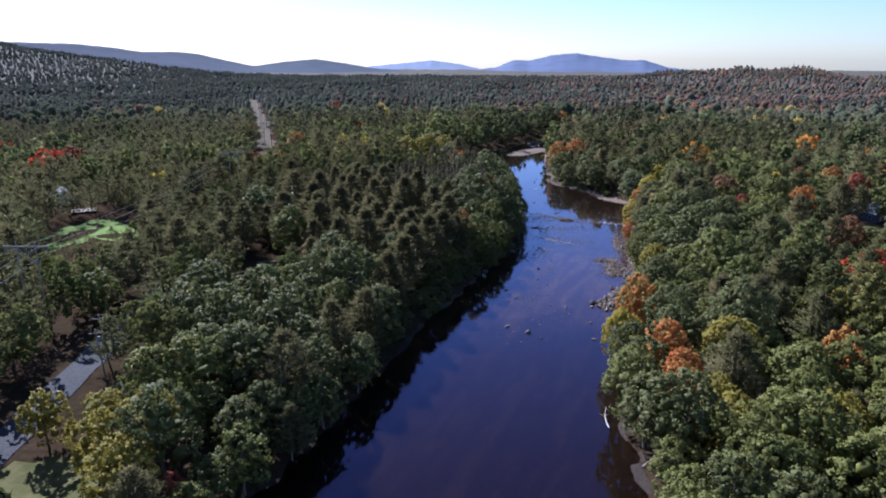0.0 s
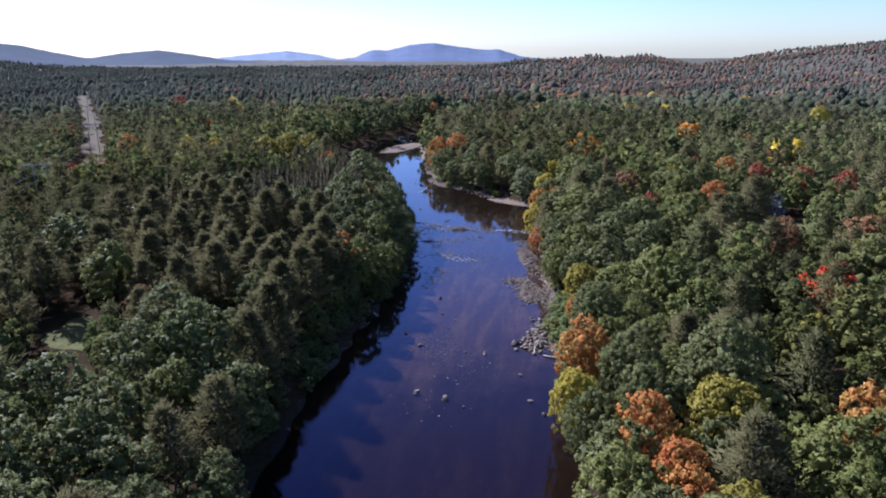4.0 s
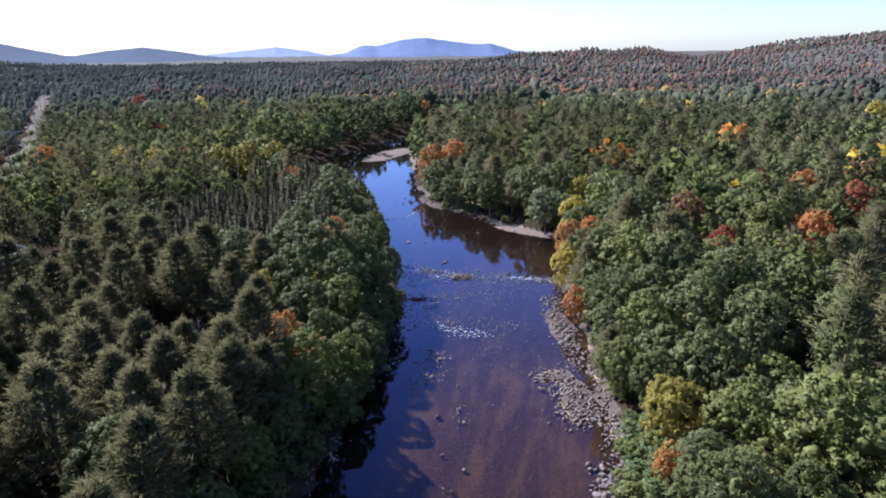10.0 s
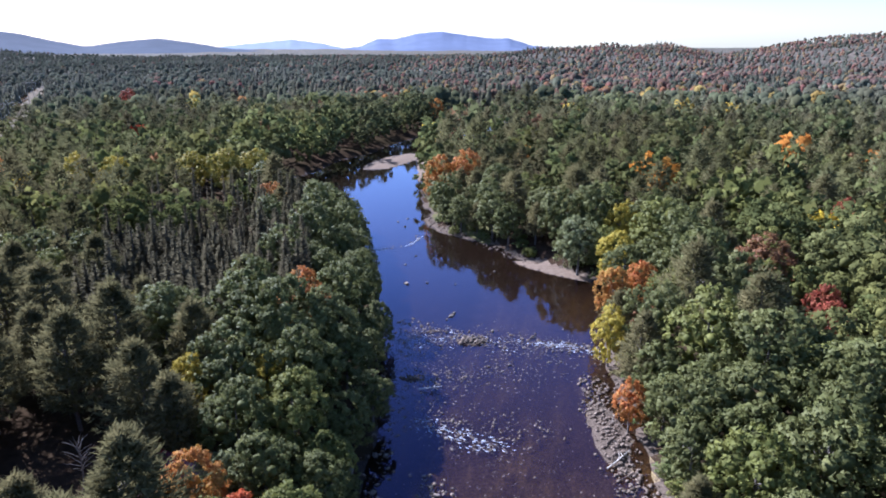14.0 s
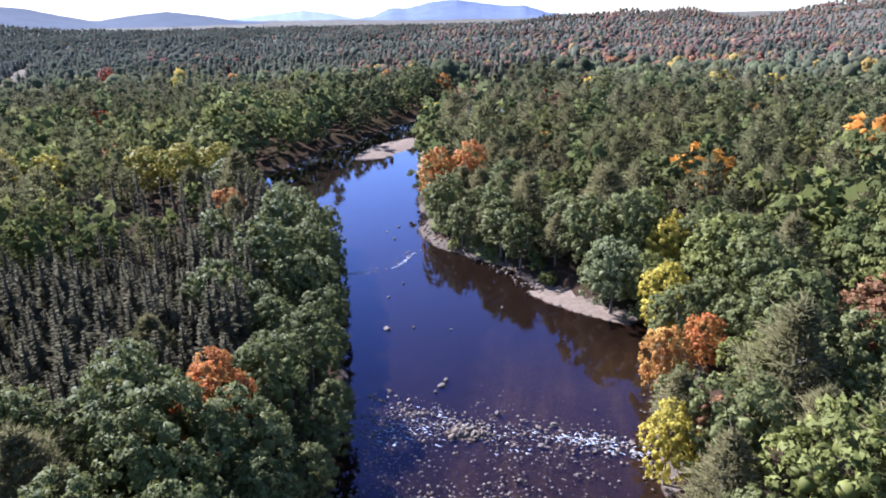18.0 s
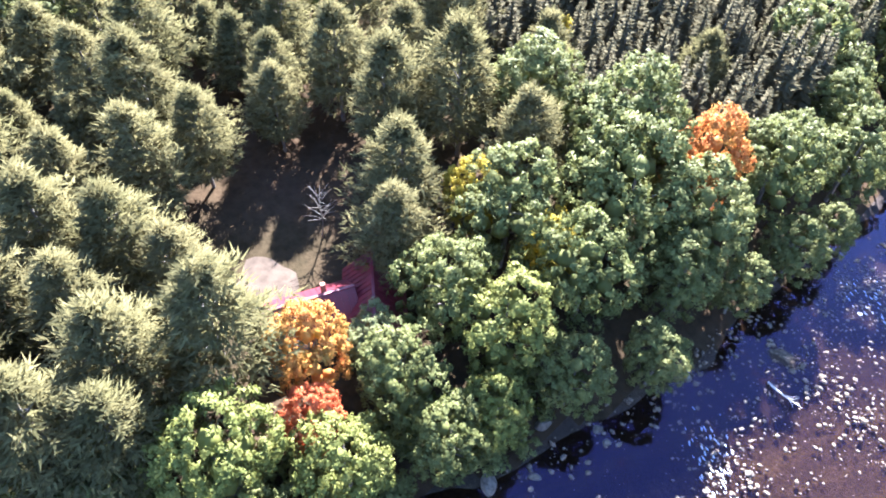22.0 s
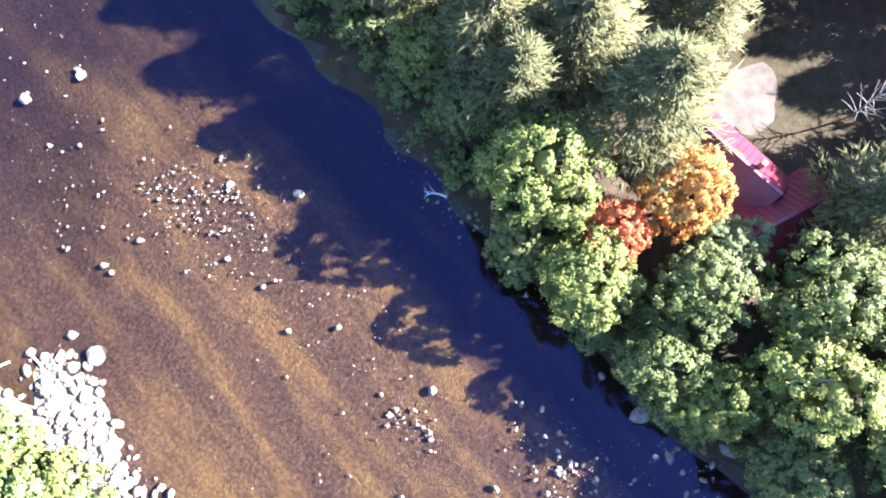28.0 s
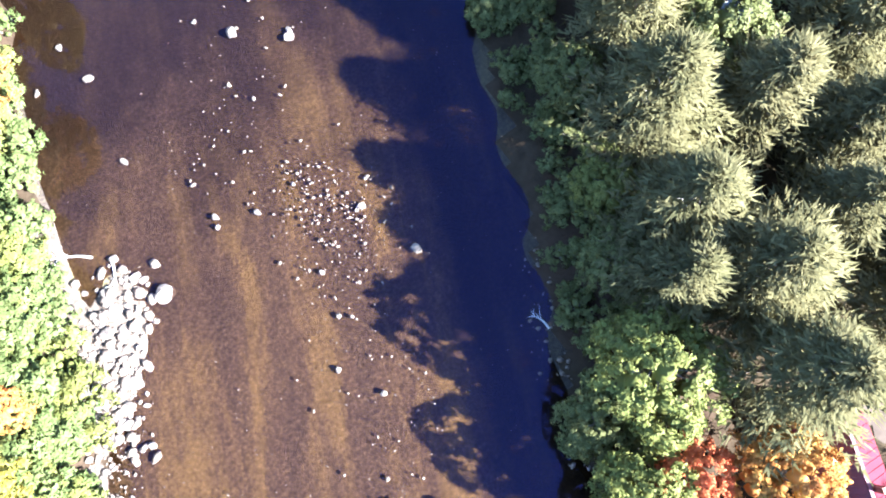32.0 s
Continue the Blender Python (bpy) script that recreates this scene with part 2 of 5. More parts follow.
def shores(y):
    return np.interp(y, SHORES[:, 0], SHORES[:, 1]), np.interp(y, SHORES[:, 0], SHORES[:, 2])


SHORE_Y = [float(v) for v in SHORES[:, 0]]
SHORE_W, SHORE_E = [float(v) for v in SHORES[:, 1]], [float(v) for v in SHORES[:, 2]]


def shore_at(y):
    """The two shores at one y, quickly."""
    k = min(max(sum(1 for v in SHORE_Y if v <= y), 1), len(SHORE_Y) - 1)
    f = min(max((y - SHORE_Y[k - 1]) / (SHORE_Y[k] - SHORE_Y[k - 1]), 0), 1)
    return SHORE_W[k - 1] + (SHORE_W[k] - SHORE_W[k - 1]) * f, SHORE_E[k - 1] + (SHORE_E[k] - SHORE_E[k - 1]) * f


def inland_at(x, y):
    w, e = shore_at(y)
    return (w - x if x < (w + e) / 2 else x - e) * (0.75 if 340 < y < 500 else 0.92)


def inland(x, y):
    """Metres from the water's edge: positive on land, negative in the stream."""
    w, e = shores(y)
    lean = np.where((np.asarray(y) > 340) & (np.asarray(y) < 500), 0.75, 0.92)
    return np.where(x < (w + e) / 2, w - x, x - e) * lean


# hills: x, y, height, width across, width along the line of sight
HILLS = [
    (-1500, 1700, 150, 480, 500), (-1150, 2300, 40, 380, 350), (-2400, 2400, 170, 700, 500),
    (330, 1250, 8, 170, 150), (520, 1700, 10, 230, 190), (2500, 700, 110, 600, 700)]
# the long wooded crest to the north-east: bearing in degrees from +y, height of the ground
CREST = [(-60, 10), (-34, 2), (-26, 3), (-14, 0), (-3, 3), (7, 2), (14, 4), (17, 12), (20, 24), (22.4, 27), (24.6, 37), (26.7, 31), (28.6, 42), (30.5, 34), (33.3, 16), (35.2, 25), (36.7, 34), (38.5, 44), (40.2, 53), (42.4, 66), (48, 90), (60, 112), (75, 60)]
# gravel bars and shoals in the stream: x, y, half width, half length, turn, crest over the water
BARS = [
    (52.6, 181, 2.6, 8, -14, 0.35), (51.5, 188.8, 3.2, 2.2, 20, 0.25), (60.5, 207, 2.6, 9, -12, 0.35), (45, 154.5, 3.0, 6.5, -32, 0.22),
    (49, 239.5, 3.4, 1.9, -20, 0.3), (43, 245, 4.5, 2.6, -28, 0.02), (62, 312, 5, 14, 25, 0.45), (76, 273, 2.2, 11, 38, 0.35),
    (57, 424, 8, 24, -32, 0.5), (64, 235.5, 5, 1.6, -25, -0.05), (36.5, 228, 2.2, 1.5, 0, 0.12)]


def smooth(a, b, v):
    s = np.clip((v - a) / (b - a), 0, 1)
    return s * s * (3 - 2 * s)


def wavy(x, y, size, seed):
    """A smooth uneven field between about -1 and 1."""
    r = np.random.default_rng(seed)
    out = 0
    for k in range(6):
        a, p, f = r.uniform(0, 6.283), r.uniform(0, 6.283), r.uniform(0.6, 1.6) * 6.283 / size
        out = out + np.sin((x * math.cos(a) + y * math.sin(a)) * f + p)
    return out / 3.2


def height(x, y):
    x, y = np.asarray(x, float), np.asarray(y, float)
    d = inland(x, y)
    d = d + 0.9 * wavy(x, y, 9, 3) * np.exp(-(d / 8) ** 2)
    bed = -0.2 - 0.22 * smooth(0, 9, -d) + 0.07 * wavy(x, y, 7, 5) + 0.05 * wavy(x, y, 3, 6)
    bank = 0.1 + 2.2 * smooth(0.5, 9, d) + 1.6 * smooth(8, 60, d)
    far = smooth(40, 300, d) * 2.0 * wavy(x, y, 160, 7)
    land = bank + far + 0.2 * wavy(x, y, 11, 8) * smooth(2, 10, d)
    for hx, hy, h, a, b in HILLS:
        u, v = x - hx, y - hy
        n = math.hypot(hx, hy)
        across, along = (u * hy - v * hx) / n, (u * hx + v * hy) / n
        land = land + h * np.exp(-(across / a) ** 2 - (along / b) ** 2)
    land = land - 15 * smooth(450, 1900, np.hypot(x - 30, y - 160))
    bearing, away = np.degrees(np.arctan2(x - 30, y - 160)), np.hypot(x - 30, y - 160)
    rise = np.interp(bearing, [c[0] for c in CREST], [c[1] for c in CREST], left=0, right=60)
    land = land + (rise + 3.5 * wavy(x, y, 420, 17) * smooth(0, 20, rise)) * np.exp(-((away - 1900 - 160 * wavy(x, y, 900, 18)) / np.where(away < 1900, 520, 330)) ** 2)
    for cx, cy, a, b, turn, crest in BARS:
        c, s = math.cos(radians(turn)), math.sin(radians(turn))
        u, v = (x - cx) * c + (y - cy) * s, -(x - cx) * s + (y - cy) * c
        bed = np.maximum(bed, bed + (crest + 0.12 * wavy(x, y, 4, 9) - bed) * np.exp(-((u / a) ** 2 + (v / b) ** 2) ** 1.5))
    slope = smooth(-0.6, 1.2, d)
    return bed * (1 - slope) + land * slope


def mesh_of(name, verts, quads=None, tris=None, tint=None, flat=True, normals=None):
    """A mesh from arrays of corners and faces."""
    me = bpy.data.meshes.new(name)
    quads = np.zeros((0, 4), int) if quads is None else quads
    tris = np.zeros((0, 3), int) if tris is None else tris
    me.vertices.add(len(verts))
    me.vertices.foreach_set("co", np.ascontiguousarray(verts, np.float32).ravel())
    loops = np.concatenate([quads.ravel(), tris.ravel()]).astype(np.int32)
    me.loops.add(len(loops))
    me.loops.foreach_set("vertex_index", loops)
    me.polygons.add(len(quads) + len(tris))
    starts = np.concatenate([np.arange(len(quads)) * 4, len(quads) * 4 + np.arange(len(tris)) * 3]).astype(np.int32)
    me.polygons.foreach_set("loop_start", starts)
    if not flat:
        me.polygons.foreach_set("use_smooth", np.ones(len(starts), bool))
    if tint is not None:
        layer = me.attributes.new("tint", "FLOAT_COLOR", "POINT")
        layer.data.foreach_set("color", np.ascontiguousarray(tint, np.float32).ravel())
    me.update(calc_edges=True)
    if normals is not None:
        me.polygons.foreach_set("use_smooth", np.ones(len(starts), bool))
        me.normals_split_custom_set_from_vertices(normals)
    return me


def part(name, me, material, parent=None, label=""):
    """Links a mesh, or a bmesh, as one object under a thing or a part."""
    if isinstance(me, bmesh.types.BMesh):
        bm, me = me, bpy.data.meshes.new(name)
        bm.to_mesh(me)
        bm.free()
    if material and not me.materials:
        me.materials.append(material)
    ob = new(name, me)
    ob.parent = parent
    return tagged(ob, label)


def spaced(inner0, inner1, step, reach0, reach1, grow=1.16):
    mid = list(np.arange(inner0, inner1 + 0.1, step))
    s, v, low = step, inner0, []
    while v > reach0:
        s *= grow
        v -= s
        low.append(v)
    s, v, high = step, mid[-1], []
    while v < reach1:
        s = min(s * grow, 90)
        v += s
        high.append(v)
    return np.array(low[::-1] + mid + high)


def sheet(xs, ys, zs):
    gx, gy = np.meshgrid(xs, ys)
    verts = np.stack([gx, gy, zs(gx, gy)], -1).reshape(-1, 3)
    nx, ny = len(xs), len(ys)
    a = (np.arange(ny - 1)[:, None] * nx + np.arange(nx - 1)).ravel()
    return verts, np.stack([a, a + 1, a + nx + 1, a + nx], -1)


def build_ground():
    xs, ys = spaced(-40, 110, 1.25, -4300, 200), spaced(70, 330, 1.25, -1500, 640, 1.04)
    xs = np.concatenate([xs[xs < 112], np.arange(113, 200, 3.0), spaced(200, 203, 3.0, 199, 4300)])
    ys = np.concatenate([ys[ys < 332], np.arange(334, 640, 3.5), spaced(640, 644, 3.5, 639, 4400)])
    xs, ys = np.unique(xs), np.unique(ys)
    verts, quads = sheet(xs, ys, height)
    me = mesh_of("ground", verts, quads, flat=False)
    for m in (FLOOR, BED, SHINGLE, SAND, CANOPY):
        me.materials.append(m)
    mid = verts[quads].mean(1)
    x, y, z = mid.T
    d = inland(x, y) + 0.8 * wavy(x, y, 6, 12)
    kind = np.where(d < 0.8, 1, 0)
    stony = ((x > shores(y)[1] - 30) & (y > 143) & (y < 236) & (d < 2.2)) | ((y > 262) & (y < 345) & (x > 45) & (d < 2.4)) | ((d < -0.4) & (z > 0.02))
    kind = np.where(stony & (z > 0.02), 2, kind)
    sandy = ((y > 264) & (y < 283) & (x > 60) & (d < 2.0)) | ((y > 380) & (y < 470) & (d < 3) & (x > (shores(y)[0] + shores(y)[1]) / 2))
    kind = np.where(sandy & (z > 0.02), 3, kind)
    kind = np.where(np.hypot(x - 20, y - 100) > 880, 4, kind)
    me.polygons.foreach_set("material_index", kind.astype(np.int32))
    ob = new("ground", me)
    tagged(ob, "leaf-littered valley floor with a cobbled brown riverbed", "ground", kind="structure")
    ys = spaced(70, 480, 4, -600, 1200)
    w, e = shores(ys)
    verts, rows = [], len(ys)
    for k in range(9):
        f = k / 8
        verts.append(np.stack([w - 3 + (e - w + 6) * f, ys, 0 * ys], -1))
    verts = np.stack(verts, 1).reshape(-1, 3)
    a = (np.arange(rows - 1)[:, None] * 9 + np.arange(8)).ravel()
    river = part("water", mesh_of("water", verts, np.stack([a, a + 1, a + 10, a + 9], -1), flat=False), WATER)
    tagged(river, "clear tannin-brown river water reflecting the sky", "river", kind="structure")


build_ground()

# ---- trees ----
def unit(v):
    return v / np.maximum(np.linalg.norm(v, axis=-1, keepdims=True), 1e-9)


def leaves(r, at, face, size, long=1.4):
    """One pointed leaf spray at each place, turned to its face."""
    n = len(at)
    side = unit(np.cross(face, r.normal(size=(n, 3))))
    other = np.cross(face, side)
    s = (size * r.uniform(0.7, 1.3, n))[:, None]
    v = np.stack([at - side * s * long * 0.55, at + side * s * long * 0.45 - other * s * 0.55, at + side * s * long * 0.35 + other * s * 0.55], 1)
    return v.reshape(-1, 3)


def blades(at, way, up, length, width):
    """A narrow spray from each place along its way."""
    side = unit(np.cross(way, up)) * width[:, None] * 0.5
    return np.stack([at - side, at + side, at + way * length[:, None]], 1).reshape(-1, 3)


ICO = bmesh.new()
bmesh.ops.create_icosphere(ICO, subdivisions=1, radius=1.0)
ICO_V = np.array([v.co for v in ICO.verts])
ICO_F = np.array([[v.index for v in f.verts] for f in ICO.faces])
ICO.free()


def join(pieces):
    """Corners, quads, triangles and normals of several pieces as one."""
    vs, qs, ts, ns, n = [], [], [], [], 0
    for v, q, t, *rest in pieces:
        vs.append(v)
        qs.append(q + n)
        ts.append(t + n)
        ns.append(rest[0] if rest else np.zeros_like(v))
        n += len(v)
    return np.concatenate(vs), np.concatenate(qs), np.concatenate(ts), np.concatenate(ns)


def sprays(v, out, own=0.35):
    """Leaves that face outwards, with the soft normals of a whole clump."""
    p = v.reshape(-1, 3, 3)
    o = np.repeat(out[:, None], 3, 1)
    face = unit(np.cross(p[:, 1] - p[:, 0], p[:, 2] - p[:, 0]))
    back = (face * out).sum(-1) < 0
    p[back] = p[back][:, ::-1]
    face[back] *= -1
    n = unit(o + own * face[:, None])
    return p.reshape(-1, 3), np.zeros((0, 4), int), np.arange(len(v)).reshape(-1, 3), n.reshape(-1, 3)


def lumps(r, at, radius):
    """Uneven dark hearts of the leaf clumps."""
    v = at[:, None] + ICO_V[None] * radius[:, None, None] * r.uniform(0.8, 1.2, (len(at), len(ICO_V), 1))
    f = ICO_F[None] + (np.arange(len(at)) * len(ICO_V))[:, None, None]
    n = np.repeat(unit(ICO_V)[None], len(at), 0)
    return v.reshape(-1, 3), np.zeros((0, 4), int), f.reshape(-1, 3), n.reshape(-1, 3)


def broadleaf(seed, clumps, per, size, tall=14.0, wide=4.6, own=0.35, ragged=False, fine=1.0):
    """A crown of several leafy domes carried on the limbs, with dark gaps between them."""
    r = np.random.default_rng(seed)
    heads = [(r.normal() * 0.3, r.normal() * 0.3, tall * 0.71, wide * r.uniform(0.5, 0.6))]
    for ring, z0, z1, far, n in ((0, 0.50, 0.68, 0.56, 6), (1, 0.33, 0.42, 0.52, 5)):
        for a in (np.arange(n) + r.uniform(-0.3, 0.3, n)) * 6.283 / n + r.uniform(0, 6):
            q = wide * far * r.uniform(0.8, 1.15)
            heads.append((q * math.cos(a), q * math.sin(a), tall * r.uniform(z0, z1), wide * r.uniform(0.38, 0.54)))
    heads = np.array(heads)
    share = heads[:, 3] ** 2 * (0.6 + heads[:, 2] / tall)
    share = share / share.sum()
    at, d = [], []
    while len(at) < clumps:
        h = heads[r.choice(len(heads), p=share)]
        w = unit(r.normal(size=3) + (0, 0, 0.45))
        p = h[:3] + w * h[3] * r.uniform(0.82, 1.06) * (1, 1, 1.12)
        if (np.linalg.norm(heads[:, :3] - p, axis=1) < heads[:, 3] * 0.8).any():
            continue
        at.append(p), d.append(w)
    at, d = np.array(at), np.array(d)
    rad = wide * r.uniform(0.12, 0.20, clumps) * (112 / clumps) ** 0.3 * fine
    way = unit(r.normal(size=(clumps, per, 3)) + 0.8 * d[:, None] + (0, 0, 0.4))
    spot = at[:, None] + way * rad[:, None, None] * r.uniform(0.3 if ragged else 0.6, 1.3 if ragged else 1.1, (clumps, per, 1))
    face = unit(way + 0.6 * r.normal(size=(clumps, per, 3)))
    out = unit(0.8 * way + 0.7 * d[:, None] + (0, 0, 0.25)).reshape(-1, 3)
    pieces = [sprays(leaves(r, spot.reshape(-1, 3), face.reshape(-1, 3), size), out, own)]
    pieces.append(lumps(r, heads[:, :3] * (0.9, 0.9, 1) - (0, 0, wide * 0.12), heads[:, 3] * 0.36))
    return join(pieces)


def pine(seed, whorls, arms, steps, per, tall=15.0, wide=5.0, size=0.6, low=0.2, own=0.7):
    """Layers of long upswept boughs, each a feathery plume of needle tufts, with gaps between the layers."""
    r = np.random.default_rng(seed)
    spots, ways = [], []
    lop, lean = r.uniform(0, 6.283), r.normal(size=2) * 0.35
    for i in range(whorls):
        f = (i + 0.25 + 0.3 * r.random()) / whorls
        z = tall * (low + (0.97 - low) * f)
        reach = wide * (1 - f ** 1.5) ** 0.9 * (0.72 if f < 0.1 else 1.0) + 0.2
        n = max(3, int(round(arms * (0.5 + 0.5 * reach / wide))))
        for az in (np.arange(n) + r.uniform(-0.3, 0.3, n)) * 6.283 / n + r.uniform(0, 6):
            l = reach * r.uniform(0.55, 1.2) * (1 + 0.16 * math.sin(az + lop))
            out, side = np.array([math.cos(az), math.sin(az), 0]), np.array([-math.sin(az), math.cos(az), 0])
            lift = r.uniform(0.02, 0.18) + 0.12 * f
            for k in range(steps):
                s = 1 - 0.68 * k / steps
                spread = 0 if k == 0 else l * 0.2 * (1.25 - s)  * 1.6
                for e in ((0,) if k == 0 else (-1, 1) if k % 2 else (-1.1, 0, 1.1)):
                    p = out * l * s + side * e * spread + np.array([lean[0] * f, lean[1] * f, z + l * (lift * s + 0.2 * s * s)])
                    spots.append(p + r.normal(size=3) * (0.14, 0.14, 0.1))
                    ways.append(out + side * e * 0.55 + (0, 0, lift + 0.3))
    for g in np.linspace(0.80, 1.0, 6):
        for _ in range(2):
            spots.append(np.array([lean[0] * g, lean[1] * g, tall * g]) + r.normal(size=3) * (0.16, 0.16, 0.1))
            ways.append(np.array([r.normal() * 0.5, r.normal() * 0.5, 1.2]))
    spots, ways = np.array(spots), np.array(ways)
    n = len(spots)
    way = unit(ways[:, None] + 0.62 * r.normal(size=(n, per, 3)))
    at = (spots[:, None] + r.normal(size=(n, per, 3)) * size * (0.34, 0.34, 0.16)).reshape(-1, 3)
    way = way.reshape(-1, 3)
    up = unit(r.normal(size=at.shape) + (0, 0, 0.8))
    crown = unit(at * (1, 1, 0) / wide + (0, 0, 0.8))
    length, width = size * r.uniform(0.8, 1.6, len(at)), size * r.uniform(0.22, 0.36, len(at))
    body = sprays(blades(at, way, up, length, width), unit(0.6 * crown + 0.5 * way + (0, 0, 0.2)), own)
    heart = skirts(r, 5, 5, tall * (1 - low) * 0.75, wide * 0.12)
    return join([body, (heart[0] + (0, 0, tall * low), *heart[1:])])


def far_broadleaf(seed, clumps, per):
    """A crown of rounded clumps for the far woods."""
    r = np.random.default_rng(seed)
    a = np.arange(clumps) * 6.283 / clumps + r.uniform(0, 6)
    q = r.uniform(1.4, 2.6, clumps)
    at = np.stack([q * np.cos(a), q * np.sin(a), 6.5 + r.uniform(-1.8, 2.4, clumps)], -1)
    at[0] = (r.normal() * 0.6, r.normal() * 0.6, 9.4)
    rad = r.uniform(1.9, 3.2, clumps)
    d = unit(r.normal(size=(clumps, per, 3)) + (0, 0, 0.5))
    spot = (at[:, None] + d * rad[:, None, None] * 0.95).reshape(-1, 3)
    d = d.reshape(-1, 3)
    body = lumps(r, at, rad)
    return join([(*body[:3], unit(body[3] + (0, 0, 0.8))), sprays(leaves(r, spot, unit(d + 0.6 * r.normal(size=d.shape)), 1.2), unit(d + (0, 0, 0.8)), 0.2)])


def far_pine(seed, per, tiers=3, size=1.0):
    """A ragged cone for the far woods."""
    r = np.random.default_rng(seed)
    f = r.uniform(0.05, 0.95, per)
    a = r.uniform(0, 6.283, per)
    d = np.stack([np.cos(a), np.sin(a), 0.3 + 0 * a], -1)
    at = d * (2.6 * (1 - f) ** 0.75)[:, None] + np.stack([0 * f, 0 * f, 1.5 + 11 * f], -1)
    body = sprays(blades(at, unit(d + 0.4 * r.normal(size=d.shape)), unit(r.normal(size=d.shape)), size * r.uniform(1.2, 2.2, per), size * r.uniform(0.9, 1.5, per)), unit(d + (0, 0, 0.6)), 0.1)
    hull = skirts(r, tiers, 7, r.uniform(11.5, 13.5), 3.4)
    return join([body, (*hull[:3], unit(hull[3] + (0, 0, 0.3)))])


def spruce(seed, tiers, arms, tall=12.5, wide=1.75, steps=2):
    """A narrow ragged spire of short drooping boughs."""
    r = np.random.default_rng(seed)
    f = np.repeat((np.arange(tiers) + 0.5) / tiers, arms)
    az = r.uniform(0, 6.283, len(f))
    reach = wide * (1.02 - f) ** 0.7 * r.uniform(0.5, 1.2, len(f)) + 0.16
    z = tall * (0.08 + 0.9 * f)
    way = unit(np.stack([np.cos(az), np.sin(az), -0.25 + 0.6 * f], -1))
    vs, ns = [], []
    for k in range(steps):
        at = way * (reach * k / steps * 0.8)[:, None] + np.stack([0 * z, 0 * z, z], -1)
        vs.append(blades(at, unit(way + 0.3 * r.normal(size=way.shape)), unit(r.normal(size=at.shape) + (0, 0, 1.0)), reach * 0.75, 0.26 * reach + 0.12))
        ns.append(unit(way + (0, 0, 0.6)))
    body = sprays(np.concatenate(vs), np.concatenate(ns), 0.6)
    return join([body, skirts(r, max(4, tiers // 3), 6, tall, wide * 0.42)])


def skirts(r, tiers, sides, tall, wide):
    """Ragged cones of boughs, one above another."""
    v, t, ns = [], [], []
    for i in range(tiers):
        f = i / tiers
        n = len(v)
        ns.append((0, 0, 1))
        v.append((r.normal() * 0.05, r.normal() * 0.05, tall * min(1.0, 0.12 + 0.88 * (f + 1.9 / tiers))))
        for j in range(sides):
            a = (j + r.uniform(-0.3, 0.3)) * 6.283 / sides
            reach = wide * (1 - f) ** 0.85 * r.uniform(0.7, 1.2)
            v.append((reach * math.cos(a), reach * math.sin(a), tall * (0.10 + 0.88 * f) - 0.25 * reach * r.uniform(0, 1.5)))
        for j in range(sides):
            t.append((n, n + 1 + j, n + 1 + (j + 1) % sides))
            ns.append((math.cos(j * 6.283 / sides), math.sin(j * 6.283 / sides), 0.35))
    return np.array(v), np.zeros((0, 4), int), np.array(t), unit(np.array(ns, float))


def trunk_mesh(seed, tall, base, limbs=5, reach=2.6):
    """A tapered, slightly bent trunk with limbs."""
    r = np.random.default_rng(seed)

    def rod(points, r0, r1, sides=7):
        pts = np.array(points)
        v, q = [], []
        for i, p in enumerate(pts):
            rad = r0 + (r1 - r0) * i / (len(pts) - 1)
            ang = np.arange(sides) * 6.283 / sides
            d = unit(pts[min(i + 1, len(pts) - 1)] - pts[max(i - 1, 0)])
            s = unit(np.cross(d, (0.3, 0.9, 0.1)))
            o = np.cross(d, s)
            v.append(p + rad * (np.cos(ang)[:, None] * s + np.sin(ang)[:, None] * o))
        for i in range(len(pts) - 1):
            for j in range(sides):
                k = (j + 1) % sides
                q.append((i * sides + j, i * sides + k, i * sides + sides + k, i * sides + sides + j))
        return np.concatenate(v), np.array(q), np.zeros((0, 3), int)

    bend = r.normal(size=2) * 0.25
    stem = [(bend[0] * math.sin(f * 3), bend[1] * math.sin(f * 2.4), -0.4 + (tall + 0.4) * f) for f in np.linspace(0, 1, 6)]
    pieces = [rod(stem, base, base * 0.25)]
    for _ in range(limbs):
        f, az = r.uniform(0.35, 0.85), r.uniform(0, 6.283)
        p = np.array([bend[0] * math.sin(f * 3), bend[1] * math.sin(f * 2.4), tall * f])
        d = np.array([math.cos(az), math.sin(az), 0.75]) * reach * (1.1 - f * 0.6)
        pieces.append(rod([p, p + d * 0.5 + (0, 0, 0.1), p + d], base * 0.4, base * 0.1, 5))
    v, q, t, _ = join(pieces)
    return mesh_of("trunk", v, q, t, flat=False)


def crown_mesh(shape):
    v, q, t, n = shape
    return mesh_of("crown", v, q, t, normals=n)


NEAR_BROAD = [crown_mesh(broadleaf(s, 300, 46, 0.21, own=0.9, ragged=True, fine=0.86)) for s in (11, 12, 13, 14)]
MID_BROAD = [crown_mesh(broadleaf(s, 170, 22, 0.34, own=0.7, ragged=True, fine=0.9)) for s in (21, 22, 23, 24)]
NEAR_PINE = [crown_mesh(pine(s, 13, 8, 5, 8, size=0.62)) for s in (31, 32, 33, 34)]
MID_PINE = [crown_mesh(pine(s, 11, 7, 4, 6, size=0.8)) for s in (41, 42, 43, 44)]
NEAR_SPRUCE = [crown_mesh(spruce(s, 26, 11, steps=3)) for s in (51, 52, 53)]
